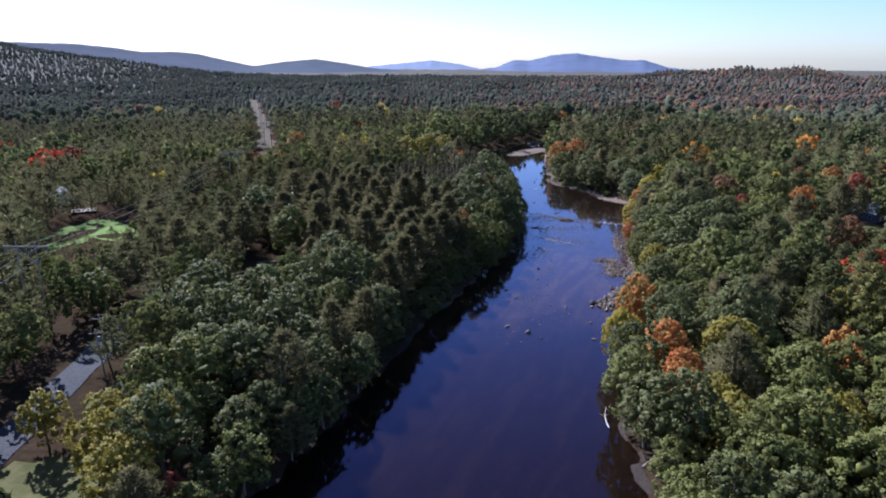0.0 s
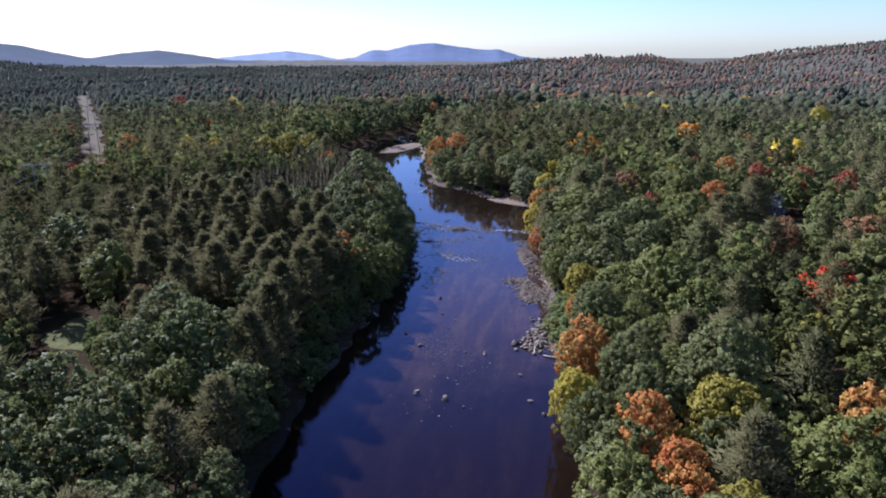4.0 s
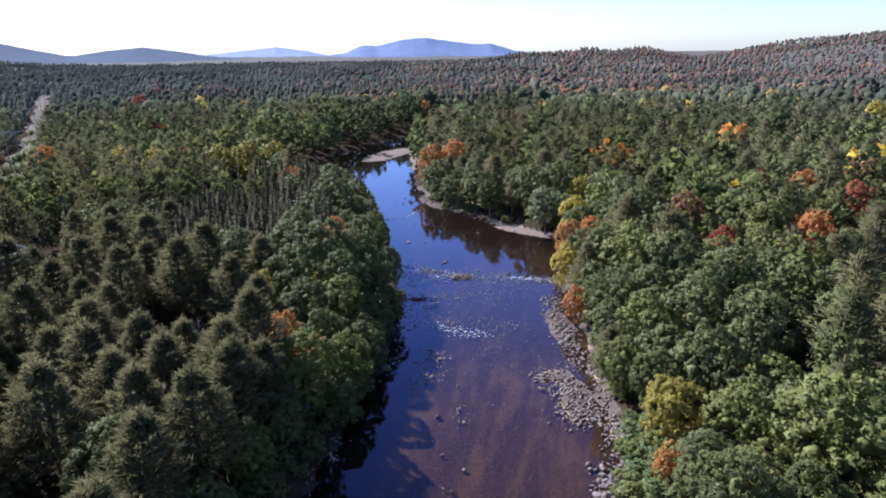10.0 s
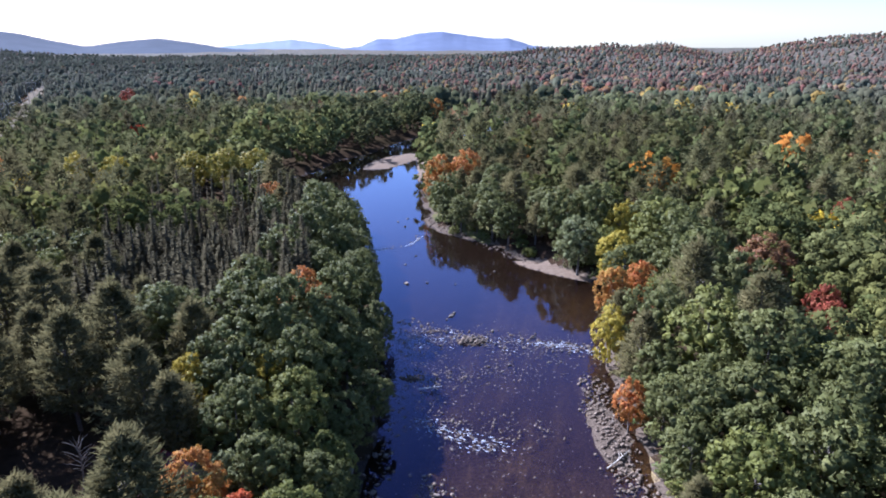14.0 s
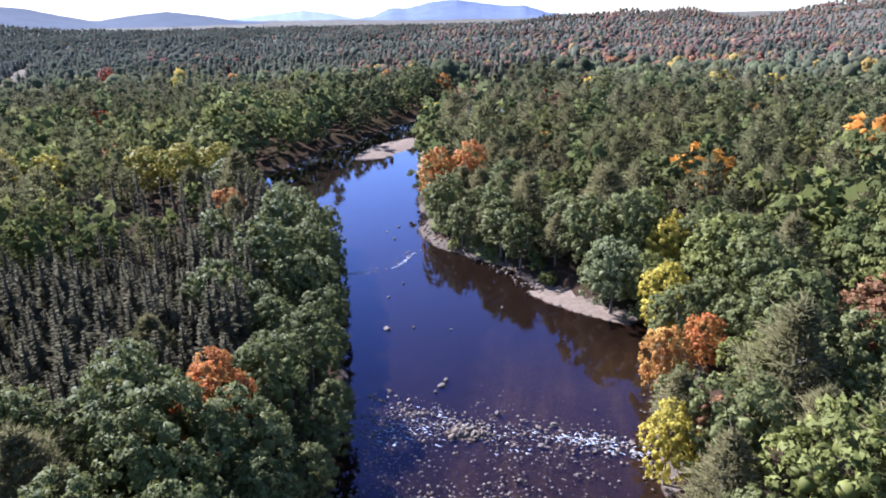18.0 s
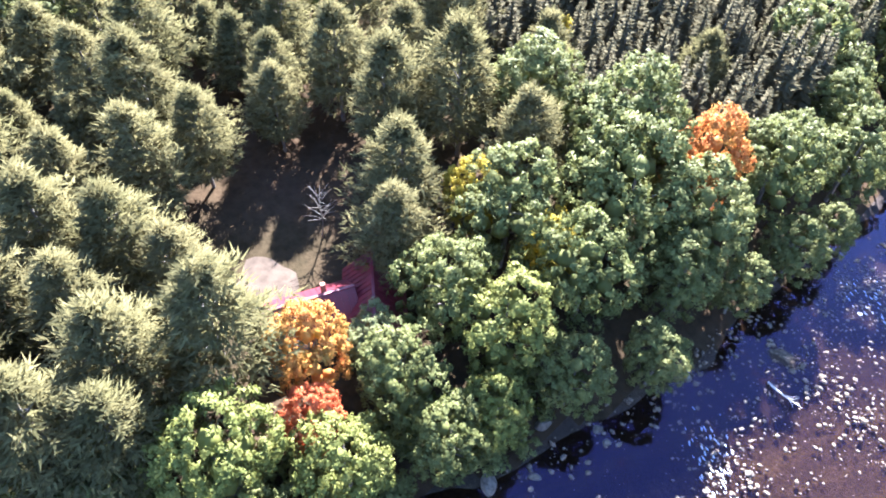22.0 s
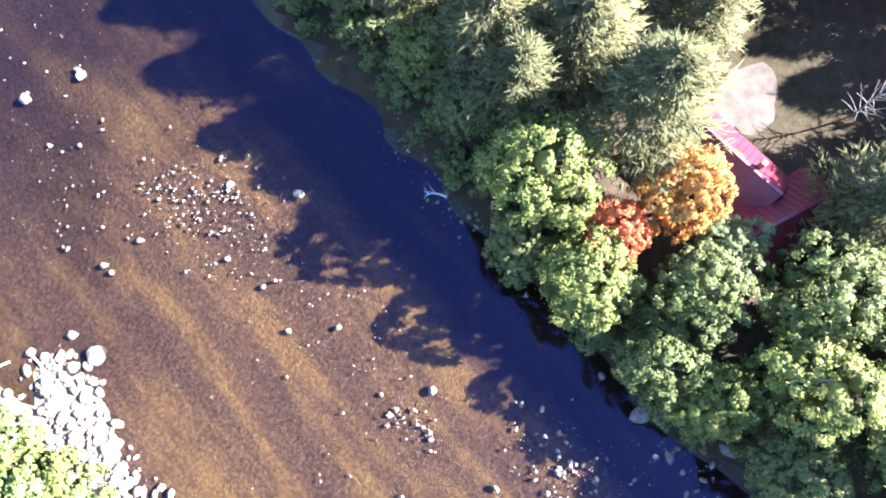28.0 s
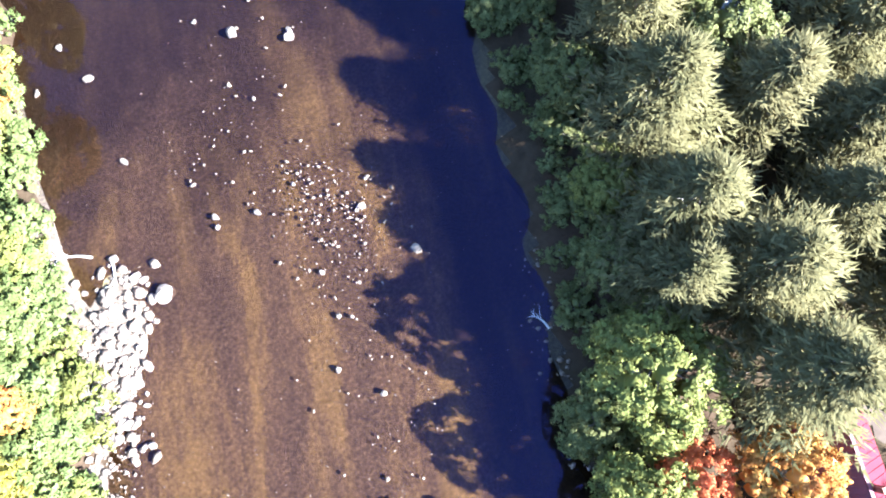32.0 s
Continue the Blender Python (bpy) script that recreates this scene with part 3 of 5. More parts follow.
SHRUBS = [crown_mesh(broadleaf(s, 24, 40, 0.6, own=0.6, ragged=True)) for s in (15, 16, 17)]
BROAD_TRUNK = [trunk_mesh(s, 10.0, 0.28) for s in (61, 62)]
PINE_TRUNK = [trunk_mesh(s, 13.6, 0.24, 9, 2.2) for s in (71, 72)]
SPRUCE_TRUNK = [trunk_mesh(s, 11.3, 0.13, 2, 0.5) for s in (81, 82)]
NAMES = {"broad": "broadleaf_tree", "pine": "pine_tree", "spruce": "spruce_tree"}
LABELS = {
    "oak_leaves": "dark green broadleaf tree with a dense rounded crown", "yellow_green_leaves": "yellow-green broadleaf tree beginning to turn",
    "yellow_leaves": "bright yellow autumn tree on the wooded bank", "orange_leaves": "orange autumn maple among green trees",
    "scarlet_leaves": "small scarlet maple in front of an orange one", "gold_green_leaves": "large gold-green tree turning for autumn", "red_leaves": "scarlet autumn maple among green trees", "russet_leaves": "russet-brown autumn tree with thinning leaves",
    "pale_leaves": "pale silvery-green broadleaf tree at the wood's edge", "pine_needles": "tall green pine with spreading boughs",
    "spruce_needles": "narrow dark spruce in a dense stand", "shrub_leaves": "light green waterside shrub on the stony bank"}
TREES = []


def tree(kind, x, y, scale, leaf, near, r, wide=1.0):
    """One tree standing on the ground at x, y."""
    crowns = {"broad": NEAR_BROAD if near else MID_BROAD, "pine": NEAR_PINE if near else MID_PINE, "spruce": NEAR_SPRUCE}[kind]
    trunks = {"broad": BROAD_TRUNK, "pine": PINE_TRUNK, "spruce": SPRUCE_TRUNK}[kind]
    ob = new(NAMES[kind])
    ob.matrix_world = Matrix.LocRotScale((x, y, float(height(x, y)) - 0.1), Euler((0, 0, r.uniform(0, 6.283))), (scale * wide, scale * wide, scale))
    ob.empty_display_size = 0.5
    part("trunk", trunks[r.integers(len(trunks))], BARK, ob)
    crown = part("crown", crowns[r.integers(len(crowns))], OAK, ob)
    crown.material_slots[0].link = "OBJECT"
    crown.material_slots[0].material = leaf
    tagged(ob, LABELS[leaf.name], "tree", NAMES[kind] + "s of the valley")
    TREES.append((x, y, 4.6 * scale * wide if kind == "broad" else 3.0 * scale))
    return ob

# ---- clearings: x, y, half width, half length, turn in degrees ----
CLEARINGS = [
    (0.5, 196.5, 6.2, 8, 0), (-6, 196, 5, 4, 0), (-51, 257, 9, 9, -25), (-38, 247, 10, 9, 0), (-60, 268, 5, 6, 0),
    (-42, 166, 9, 15, 20), (-49, 101, 7, 9, 0), (-48, 76, 9, 10, 0), (-61, 115, 6, 36, 0), (-104, 206, 13, 17, 10),
    (-132, 243, 12, 12, 0), (-14, 160, 4, 5, 0), (111, 176, 4, 9, 30), (140, 207, 13, 16, 20), (-16, 203, 3, 6, 60),
    (-8, 205, 3.2, 11, 35), (-39, 152, 6, 13, 20), (-42, 64, 7, 11, 30), (-10, 228, 3, 5, 10), (-3, 213, 2.2, 5, 0)]
WIRE_LINE = [(-80, 60), (-80, 280), (-84, 343), (-142, 559), (-244, 903), (-420, 1500)]


def open_ground(x, y, margin=0.0):
    """Whether a place lies in a clearing or under the power line."""
    for cx, cy, a, b, turn in CLEARINGS:
        c, s = math.cos(radians(turn)), math.sin(radians(turn))
        u, v = (x - cx) * c + (y - cy) * s, -(x - cx) * s + (y - cy) * c
        if (u / (a + margin)) ** 2 + (v / (b + margin)) ** 2 < 1:
            return True
    k = max(1, min(len(WIRE_LINE) - 1, sum(1 for p in WIRE_LINE if p[1] <= y)))
    (x0, y0), (x1, y1) = WIRE_LINE[k - 1], WIRE_LINE[k]
    xs = x0 + (x1 - x0) * (y - y0) / (y1 - y0)
    return y < 960 and abs(x - xs) < (4.5 if y < 320 else 8.5) + margin * 0.5


# strips where trees are shrunk to fit the camera's view of lawns and meadow
LOW = [(-92, 180, 14, 32, 27), (-35, 134, 6, 15, 18), (122, 190, 11, 24, -46)]


def sightline_scale(x, y):
    for cx, cy, a, b, turn in LOW:
        c, s = math.cos(radians(turn)), math.sin(radians(turn))
        u, v = (x - cx) * c + (y - cy) * s, -(x - cx) * s + (y - cy) * c
        if (u / a) ** 2 + (v / b) ** 2 < 1:
            return 0.36
    return 1.0


class Spread:
    """Keeps places apart by their own spacing."""

    def __init__(self, cell=8.0):
        self.cell, self.held = cell, {}

    def near(self, x, y, gap):
        i, j, n = int(x // self.cell), int(y // self.cell), int(gap // self.cell) + 1
        for a in range(i - n, i + n + 1):
            for b in range(j - n, j + n + 1):
                for px, py, pg in self.held.get((a, b), ()):
                    if (px - x) ** 2 + (py - y) ** 2 < (0.5 * (gap + pg)) ** 2:
                        return True
        return False

    def add(self, x, y, gap):
        self.held.setdefault((int(x // self.cell), int(y // self.cell)), []).append((x, y, gap))


spread = Spread()
rng = np.random.default_rng(5)
B, P, S = "broad", "pine", "spruce"
EAST_MARKED = [
    (44, 131, 0.86, ORANGE), (37.5, 119, 0.74, YELLOW), (42, 106, 0.8, ORANGE), (41.5, 98, 0.66, ORANGE), (39.5, 93, 0.70, ORANGE), (45, 104, 0.5, YELLOW),
    (68, 100, 0.8, ORANGE), (83, 127, 0.6, GOLD), (107, 167, 0.9, RUST), (101, 216, 0.6, RED), (57, 162, 0.66, GOLD),
    (62, 156, 0.7, LIME), (53.5, 156, 0.4, ORANGE), (92, 272, 0.8, YELLOW), (84, 256, 0.82, YELLOW), (75.5, 239.5, 0.72, ORANGE),
    (68.8, 225.5, 0.66, YELLOW), (76, 227, 0.5, RUST), (63.5, 207, 0.5, ORANGE), (80.8, 268.5, 0.85, SILVER), (98, 280, 0.7, YELLOW),
    (62.5, 338, 1.0, ORANGE), (70, 336, 1.0, ORANGE), (83, 243, 0.6, ORANGE), (104, 237, 0.9, RUST)]
WEST_MARKED = [
    (12.4, 182.0, 1.02, LIME), (9.7, 192.1, 0.9, ORANGE), (14.2, 188.9, 0.68, SCARLET), (18.4, 188.6, 0.86, LIME),
    (16.4, 196.5, 0.8, OAK), (11.6, 197.4, 0.6, SILVER), (18.8, 206, 0.92, LIME), (12.6, 205, 0.95, OAK), (16.0, 215.6, 0.8, YELLOW), (20.2, 234.6, 1.16, ORANGE),
    (18.0, 224, 1.35, OAK), (11.0, 214.5, 1.15, OAK), (24.0, 228, 1.1, OAK), (25.5, 241, 1.1, OAK), (12.5, 231, 1.4, OAK), (20.5, 215, 1.05, OAK),
    (12.5, 315, 1.0, ORANGE), (6.0, 215.2, 0.82, YELLOW), (-7.5, 247, 0.6, YELLOW), (5.6, 168.4, 0.6, LIME), (2.2, 159.5, 0.6, OAK), (9.2, 174, 0.6, OAK), (-29, 72, 0.55, RED), (-29.5, 167, 0.7, RUST),
    (-43, 129, 1.15, OAK), (-42.5, 117, 1.15, OAK), (-34, 112, 1.25, OAK), (-31, 126, 1.2, OAK), (-24, 139, 1.05, OAK), (-25, 114, 1.1, OAK), (-28, 100, 1.1, OAK),
    (-36, 84, 0.85, GOLD), (-41, 79, 0.8, GOLD), (-31, 90, 0.7, LIME), (-44.5, 89, 0.62, GOLD), (-52, 86, 0.7, GOLD), (-34.5, 71, 0.9, GOLD), (-66, 132, 0.9, LIME),
    (6, 352, 1.3, GOLD), (-4, 351, 1.25, GOLD), (-14, 356, 1.15, GOLD), (-2, 378, 1.3, LIME)]
WEST_PINES = [
    (4.6, 186.8, 1.2), (2.7, 180.2, 1.1), (-6, 170.5, 1.05), (-5, 180, 1.0), (3.8, 173.6, 1.12), (0.2, 166.4, 1.12), (-3.4, 158.5, 1.1), (-5, 147.5, 1.1), (7.6, 177.6, 0.95), (-10, 176, 1.0), (-9, 186, 1.05), (-60, 158, 1.1), (-50, 163, 1.0),
    (-16, 192, 1.05), (1.5, 210, 1.05)]
OUTLYING = [
    (150, 234, 0.95, RED), (161, 226, 0.95, RED), (168, 216, 1.0, RED), (120, 212, 0.95, ORANGE), (104, 221, 0.7, RED), (154, 256, 0.9, ORANGE), (146, 265, 0.8, RED),
    (290, 373, 1.3, YELLOW), (123, 218, 0.85, ORANGE), (87, 425, 0.8, RED), (95, 401, 0.8, RED), (-73, 354, 1.05, ORANGE), (-47, 352, 1.0, YELLOW), (-35.5, 346, 1.0, YELLOW),
    (-85, 586, 1.2, RED), (-70, 310, 0.8, ORANGE), (-39, 532, 1.1, YELLOW), (-159, 297, 1.0, RED), (-72, 213, 0.7, ORANGE), (-80, 301, 0.8, RED)]
EAST_PINES = [(126, 203, 1.15), (110, 196, 1.0), (150, 278, 1.0)]


def close_up(x, y):
    return (138 < y < 262 and -42 < x < 40) or (112 < y < 185 and 36 < x < 62)


for marked in (EAST_MARKED, WEST_MARKED, OUTLYING):
    for x, y, scale, leaf in marked:
        scale *= {id(EAST_MARKED): 1.28, id(OUTLYING): 1.18}.get(id(marked), 1.0)
        tree(B, x, y, scale, leaf, close_up(x, y), rng, 0.8 if leaf in (YELLOW, ORANGE, RED, SCARLET) else 1.0)
        spread.add(x, y, 9.0 * scale * 0.66)
for x, y, scale in WEST_PINES + EAST_PINES:
    tree(P, x, y, scale, PINE, close_up(x, y), rng)
    spread.add(x, y, 5.4 * scale)


def growth(x, y, r):
    """Which kind of tree grows at a place, how large, and in what leaf."""
    w, e = shore_at(y)
    west = x < (w + e) / 2
    d = inland_at(x, y)
    pick, hue = r.random(), r.random()
    stand = math.sin(x / 61 + 1.7 * math.sin(y / 83)) * math.sin(y / 57 + 1.3 * math.sin(x / 71 + 2))
    if y > 600:
        # the far plain and the hills: conifers to the west, turning hardwoods to the east
        east = smooth(-0.25, 0.45, x / y)
        if pick < 0.64 - 0.42 * east + 0.6 * stand:
            return P, r.uniform(0.6, 1.1), PINE
        if hue < 0.06 + 0.62 * east + 0.15 * stand:
            return B, r.uniform(0.6, 1.0), (RED, ORANGE, RUST, RUST, RUST, RUST, YELLOW)[r.integers(7)]
        return B, r.uniform(0.6, 1.05), LIME if hue > 0.86 else OAK
    if west:
        if 232 < y < 338 and 12 < d < 52:
            kind = S if pick < 0.8 else P if pick < 0.92 else B
        elif 260 < y <= 345 and d >= 52:
            kind = B if pick < 0.5 else P if pick < 0.9 else S
        elif d < 15 and y > 178:
            kind = B
        elif y > 345:
            kind = B if d < 25 or pick < (0.62 if d < 90 else 0.34) else P
        elif y < 150:
            kind = B if pick < (0.9 if x > -52 else 0.45) else P
        else:
            kind = P if pick < 0.88 or d < 4 else B
    else:
        far = smooth(30, 120, d)
        kind = P if pick < 0.14 + 0.36 * far - 0.25 * smooth(300, 900, d) or (y > 284 and d < 90 and d > 6 and pick < 0.6) else B
    if kind == P:
        return P, r.uniform(0.72, 1.22), PINE
    if kind == S:
        return S, r.uniform(0.75, 1.2), SPRUCE
    turned = 0.045 if west else 0.06 + 0.46 * smooth(220, 800, d)
    if d < 90 and y < 345:
        turned = 0.0 if d < 26 or west else 0.02
    if hue < turned:
        leaf = (RED, ORANGE, RUST, YELLOW, RUST, RUST)[r.integers(6)]
    elif not west and y < 125 and hue < 0.62:
        leaf = LIME if hue > 0.14 else GOLD
    elif hue < turned + (0.3 if y > 345 else 0.07 if west and d < 30 else 0.26):
        leaf = LIME
    else:
        leaf = OAK
    return B, (r.uniform(0.72, 1.0) if west and d < 6 else r.uniform(0.78, 1.36)), leaf


def own_ground(x, y, d):
    """Where every tree stands as a thing of its own."""
    return 63 < y < 348 and (d < 24.5 or (d < 70 and 160 < y < 275 and x < 30))


GAPS = {B: 6.1, P: 6.6, S: 2.0}
# the banks along the stream: each tree a thing of its own
count = {B: 0, P: 0, S: 0}
for _ in range(13000):
    y = rng.uniform(64, 348)
    w, e = shore_at(y)
    west = rng.random() < 0.5
    d = rng.uniform(1.0, 24.0)
    if west and 160 < y < 275 and rng.random() < 0.62:
        d = rng.uniform(24.0, 70.0)
    x = w - d / 0.92 if west else e + d / 0.92
    if not west and 262 < y < 330 and d < 2.6:
        continue
    if not west and 150 < y < 232 and d < 1.6:
        continue
    if not west and 116 < y < 172 and d < 6:
        continue
    if west and ((128 < y < 182 and d < 6.5) or (y > 318 and x > 12 + 0.6 * (345 - y))):
        continue
    if open_ground(x, y, 1.5):
        continue
    kind, scale, leaf = growth(x, y, rng)
    scale *= sightline_scale(x, y) * (0.8 if d < 4 else 1.0)
    gap = GAPS[kind] * scale
    if count[kind] >= 340 or spread.near(x, y, gap):
        continue
    spread.add(x, y, gap)
    count[kind] += 1
    tree(kind, x, y, scale, leaf, close_up(x, y), rng)

# low growth at the water's edge
for k in range(392):
    if k < 135:
        y = rng.uniform(126, 206)
        x, leaf = shore_at(y)[0] - rng.uniform(1.2, 8.5), OAK
    else:
        y = rng.uniform(116, 172) if k < 190 else rng.uniform(264, 330) if k < 210 else rng.uniform(172, 238) if k < 255 else rng.uniform(145, 172)
        x, leaf = shore_at(y)[1] + rng.uniform(2.2 if y > 144 else 0.5, 8.0), (SHRUB, SHRUB, LIME)[k % 3]
    if k >= 302:
        y = rng.uniform(116, 164)
        x, leaf = shore_at(y)[1] + rng.uniform(1.2, 9.0), (SHRUB, LIME, SHRUB)[k % 3]
    if open_ground(x, y):
        continue
    bush = new("shrub")
    s = rng.uniform(0.15, 0.30)
    bush.matrix_world = Matrix.LocRotScale((x, y, float(height(x, y)) - s * 3.2), Euler((0, 0, rng.uniform(0, 6.283))), (s * 1.5, s * 1.5, s))
    crown = part("foliage", SHRUBS[k % 3], OAK, bush)
    crown.material_slots[0].link, crown.material_slots[0].material = "OBJECT", leaf
    part("stem", BROAD_TRUNK[k % 2], BARK, bush)
    tagged(bush, "light green waterside shrub on the stony bank" if leaf == SHRUB else "low dark green shrub overhanging the river's edge", "shrub", "shrubs along the shores")

# ---- the woods behind: joined ----
HUES = {
    "oak_leaves": (0.108, 0.112, 0.038), "yellow_green_leaves": (0.128, 0.126, 0.038), "yellow_leaves": (0.50, 0.35, 0.035), "orange_leaves": (0.46, 0.19, 0.035),
    "gold_green_leaves": (0.22, 0.19, 0.05), "red_leaves": (0.40, 0.07, 0.03), "russet_leaves": (0.21, 0.11, 0.05), "pine_needles": (0.114, 0.104, 0.045), "spruce_needles": (0.09, 0.076, 0.046)}
WOODS = {
    0: {B: [broadleaf(s, 60, 26, 0.46, own=0.45) for s in (101, 102, 103)], P: [pine(s, 9, 6, 3, 5, size=1.0, own=0.5) for s in (104, 105, 106)], S: [spruce(s, 16, 8) for s in (107, 108, 109)]},
    1: {B: [broadleaf(s, 16, 8, 1.15, own=0.25) for s in (111, 112, 113)], P: [pine(s, 8, 6, 2, 5, size=1.1, own=0.4) for s in (114, 115, 116)], S: [spruce(s, 8, 6) for s in (117, 118)]},
    2: {B: [far_broadleaf(s, 4, 4) for s in (121, 122, 123)], P: [far_pine(s, 30, 2, 0.9) for s in (124, 125)], S: [spruce(s, 4, 4) for s in (127, 128)]},
    3: {B: [far_broadleaf(s, 2, 2) for s in (131, 132, 133)], P: [far_pine(s, 10, 2) for s in (134, 135)], S: [spruce(s, 4, 4) for s in (137, 138)]}}


def off_path(x, y):
    """Metres from the line of flight on the ground."""
    f = min(max(y / 182.0, 0), 1)
    return math.hypot(x - (2 + 36 * f), y - 182 * f)


def scatter(near, far, spacing, tries, r, size=1.0):
    found = {}
    for _ in range(tries):
        # even over the ring of the valley that lies ahead
        d = math.sqrt(r.uniform(max(near - 20, 0) ** 2, (far + 95) ** 2))
        a = r.uniform(radians(-60), radians(66)) if far < 400 else r.uniform(radians(-38), radians(52))
        x, y = 15 + d * math.sin(a) * 1.02, 95 + d * math.cos(a) * 1.02
        if far < 400 and r.random() < 0.35:
            x, y = r.uniform(-120, 150), r.uniform(0, 330)
        if y < 0 or not near <= off_path(x, y) < far:
            continue
        d = inland_at(x, y)
        if d < (2.6 if y > 360 else 1.5) or own_ground(x, y, d):
            continue
        if open_ground(x, y, 1.0) or (318 < y < 400 and 12 + 0.6 * max(345 - y, 0) < x < 40):
            continue
        kind, scale, leaf = growth(x, y, r)
        scale *= size * sightline_scale(x, y) * (1.35 if y > 360 and d < 25 else 1.0)
        swell = r.uniform(0.66, 1.22)
        scale *= math.sqrt(swell)
        gap = max(GAPS[kind] * scale, spacing * swell)
        if spread.near(x, y, gap):
            continue
        spread.add(x, y, gap)
        # haze is painted into the tone with distance, greyish for greens and brownish for reds
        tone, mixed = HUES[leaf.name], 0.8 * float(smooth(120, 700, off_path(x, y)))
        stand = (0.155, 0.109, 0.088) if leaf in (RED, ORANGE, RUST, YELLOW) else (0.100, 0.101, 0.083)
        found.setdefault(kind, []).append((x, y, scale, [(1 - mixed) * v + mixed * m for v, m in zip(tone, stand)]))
    return found


def grow(name, label, found, shapes, r):
    """Joins scattered trees into one mesh."""
    vs, qs, ts, cs, ns, n = [], [], [], [], [], 0
    for kind, rows in found.items():
        for k, (v, q, t, nv) in enumerate(shapes[kind]):
            mine = rows[k :: len(shapes[kind])]
            if not mine:
                continue
            at = np.array([(x, y, 0.0) for x, y, *_ in mine])
            at[:, 2] = height(at[:, 0], at[:, 1]) - 0.2
            s = np.array([row[2] for row in mine])
            a = r.uniform(0, 6.283, len(mine))
            c, sn = np.cos(a), np.sin(a)
            turned, bent = (np.stack([p[None, :, 0] * c[:, None] - p[None, :, 1] * sn[:, None], p[None, :, 0] * sn[:, None] + p[None, :, 1] * c[:, None], np.repeat(p[None, :, 2], len(mine), 0)], -1) for p in (v, nv))
            all_v = turned * s[:, None, None] + at[:, None]
            ns.append(bent.reshape(-1, 3))
            step = (np.arange(len(mine)) * len(v))[:, None, None] + n
            vs.append(all_v.reshape(-1, 3))
            qs.append((q[None] + step).reshape(-1, 4))
            ts.append((t[None] + step).reshape(-1, 3))
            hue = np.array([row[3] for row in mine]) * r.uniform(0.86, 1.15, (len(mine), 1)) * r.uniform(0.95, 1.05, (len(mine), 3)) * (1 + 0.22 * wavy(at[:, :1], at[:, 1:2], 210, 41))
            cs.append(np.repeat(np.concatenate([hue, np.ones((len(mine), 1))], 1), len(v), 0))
            n += len(mine) * len(v)
    me = mesh_of(name, np.concatenate(vs), np.concatenate(qs), np.concatenate(ts), np.concatenate(cs), normals=np.concatenate(ns))
    return tagged(part(name, me, LEAVES), label, "forest", kind="stuff")


r = np.random.default_rng(77)
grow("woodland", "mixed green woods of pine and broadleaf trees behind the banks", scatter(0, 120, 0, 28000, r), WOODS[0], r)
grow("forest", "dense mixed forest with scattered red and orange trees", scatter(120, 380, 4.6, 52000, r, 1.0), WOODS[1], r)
grow("far_forest", "distant mixed forest in hazed green and russet autumn colours", scatter(380, 900, 6.6, 50000, r, 0.98), WOODS[2], r)
grow("hill_forest", "far wooded hills in autumn colours muted by painted haze", scatter(900, 2350, 10.6, 76000, r, 1.05), WOODS[3], r)

# ---- far mountains ----
def ridge(name, label, rows, colour, far):
    """A far range: bearing in degrees from +y, height of its crest as an angle, at one distance."""
    b = np.array(rows, float)
    az = np.linspace(b[0, 0], b[-1, 0], 140)
    el = np.interp(az, b[:, 0], b[:, 1])
    el = el + 0.01 * np.sin(az * 5.1) + 0.008 * np.sin(az * 11.3 + 1)
    vs = []
    for k, f in enumerate((0, 0.45, 0.75, 0.93, 1.0)):
        d = far - 700 * (1 - f) ** 1.2
        z = -40 + (92 + far * np.tan(np.radians(el))) * f ** 0.9 * (1 + 0.015 * np.sin(az * 3 + 2 * k) * (f < 1))
        vs.append(np.stack([15 + d * np.sin(np.radians(az)), 95 + d * np.cos(np.radians(az)), z], -1))
    vs.append(np.stack([15 + (far + 300) * np.sin(np.radians(az)), 95 + (far + 300) * np.cos(np.radians(az)), 0 * az - 45], -1))
    v = np.concatenate(vs)
    n = len(az)
    a = (np.arange(len(vs) - 1)[:, None] * n + np.arange(n - 1)).ravel()
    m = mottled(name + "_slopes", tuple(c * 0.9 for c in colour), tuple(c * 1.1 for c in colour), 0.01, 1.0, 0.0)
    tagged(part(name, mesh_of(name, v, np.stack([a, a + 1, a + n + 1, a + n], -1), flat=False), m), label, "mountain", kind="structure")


# distance haze is put into each range's colour: paler and bluer farther off
ridge("backdrop_range", "hazy pale blue far mountain range on the horizon", [(-9, -1.1), (-6, -0.6), (-3.5, -0.35), (-0.9, -0.1), (1.4, -0.4), (3.2, -0.8), (6, -1.1), (9, -1.2)], (0.175, 0.20, 0.265), 4700)
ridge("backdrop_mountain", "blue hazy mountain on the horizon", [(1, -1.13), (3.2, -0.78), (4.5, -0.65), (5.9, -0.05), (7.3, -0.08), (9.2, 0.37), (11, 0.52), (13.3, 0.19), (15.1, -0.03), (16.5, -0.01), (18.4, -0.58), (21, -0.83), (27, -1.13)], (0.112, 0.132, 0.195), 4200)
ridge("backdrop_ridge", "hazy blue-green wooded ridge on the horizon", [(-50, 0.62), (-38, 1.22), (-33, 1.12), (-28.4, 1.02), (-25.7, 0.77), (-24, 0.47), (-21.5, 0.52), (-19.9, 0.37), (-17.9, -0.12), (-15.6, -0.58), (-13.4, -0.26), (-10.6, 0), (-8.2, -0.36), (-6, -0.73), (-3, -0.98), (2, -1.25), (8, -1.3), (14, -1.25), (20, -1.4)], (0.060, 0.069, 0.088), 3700)


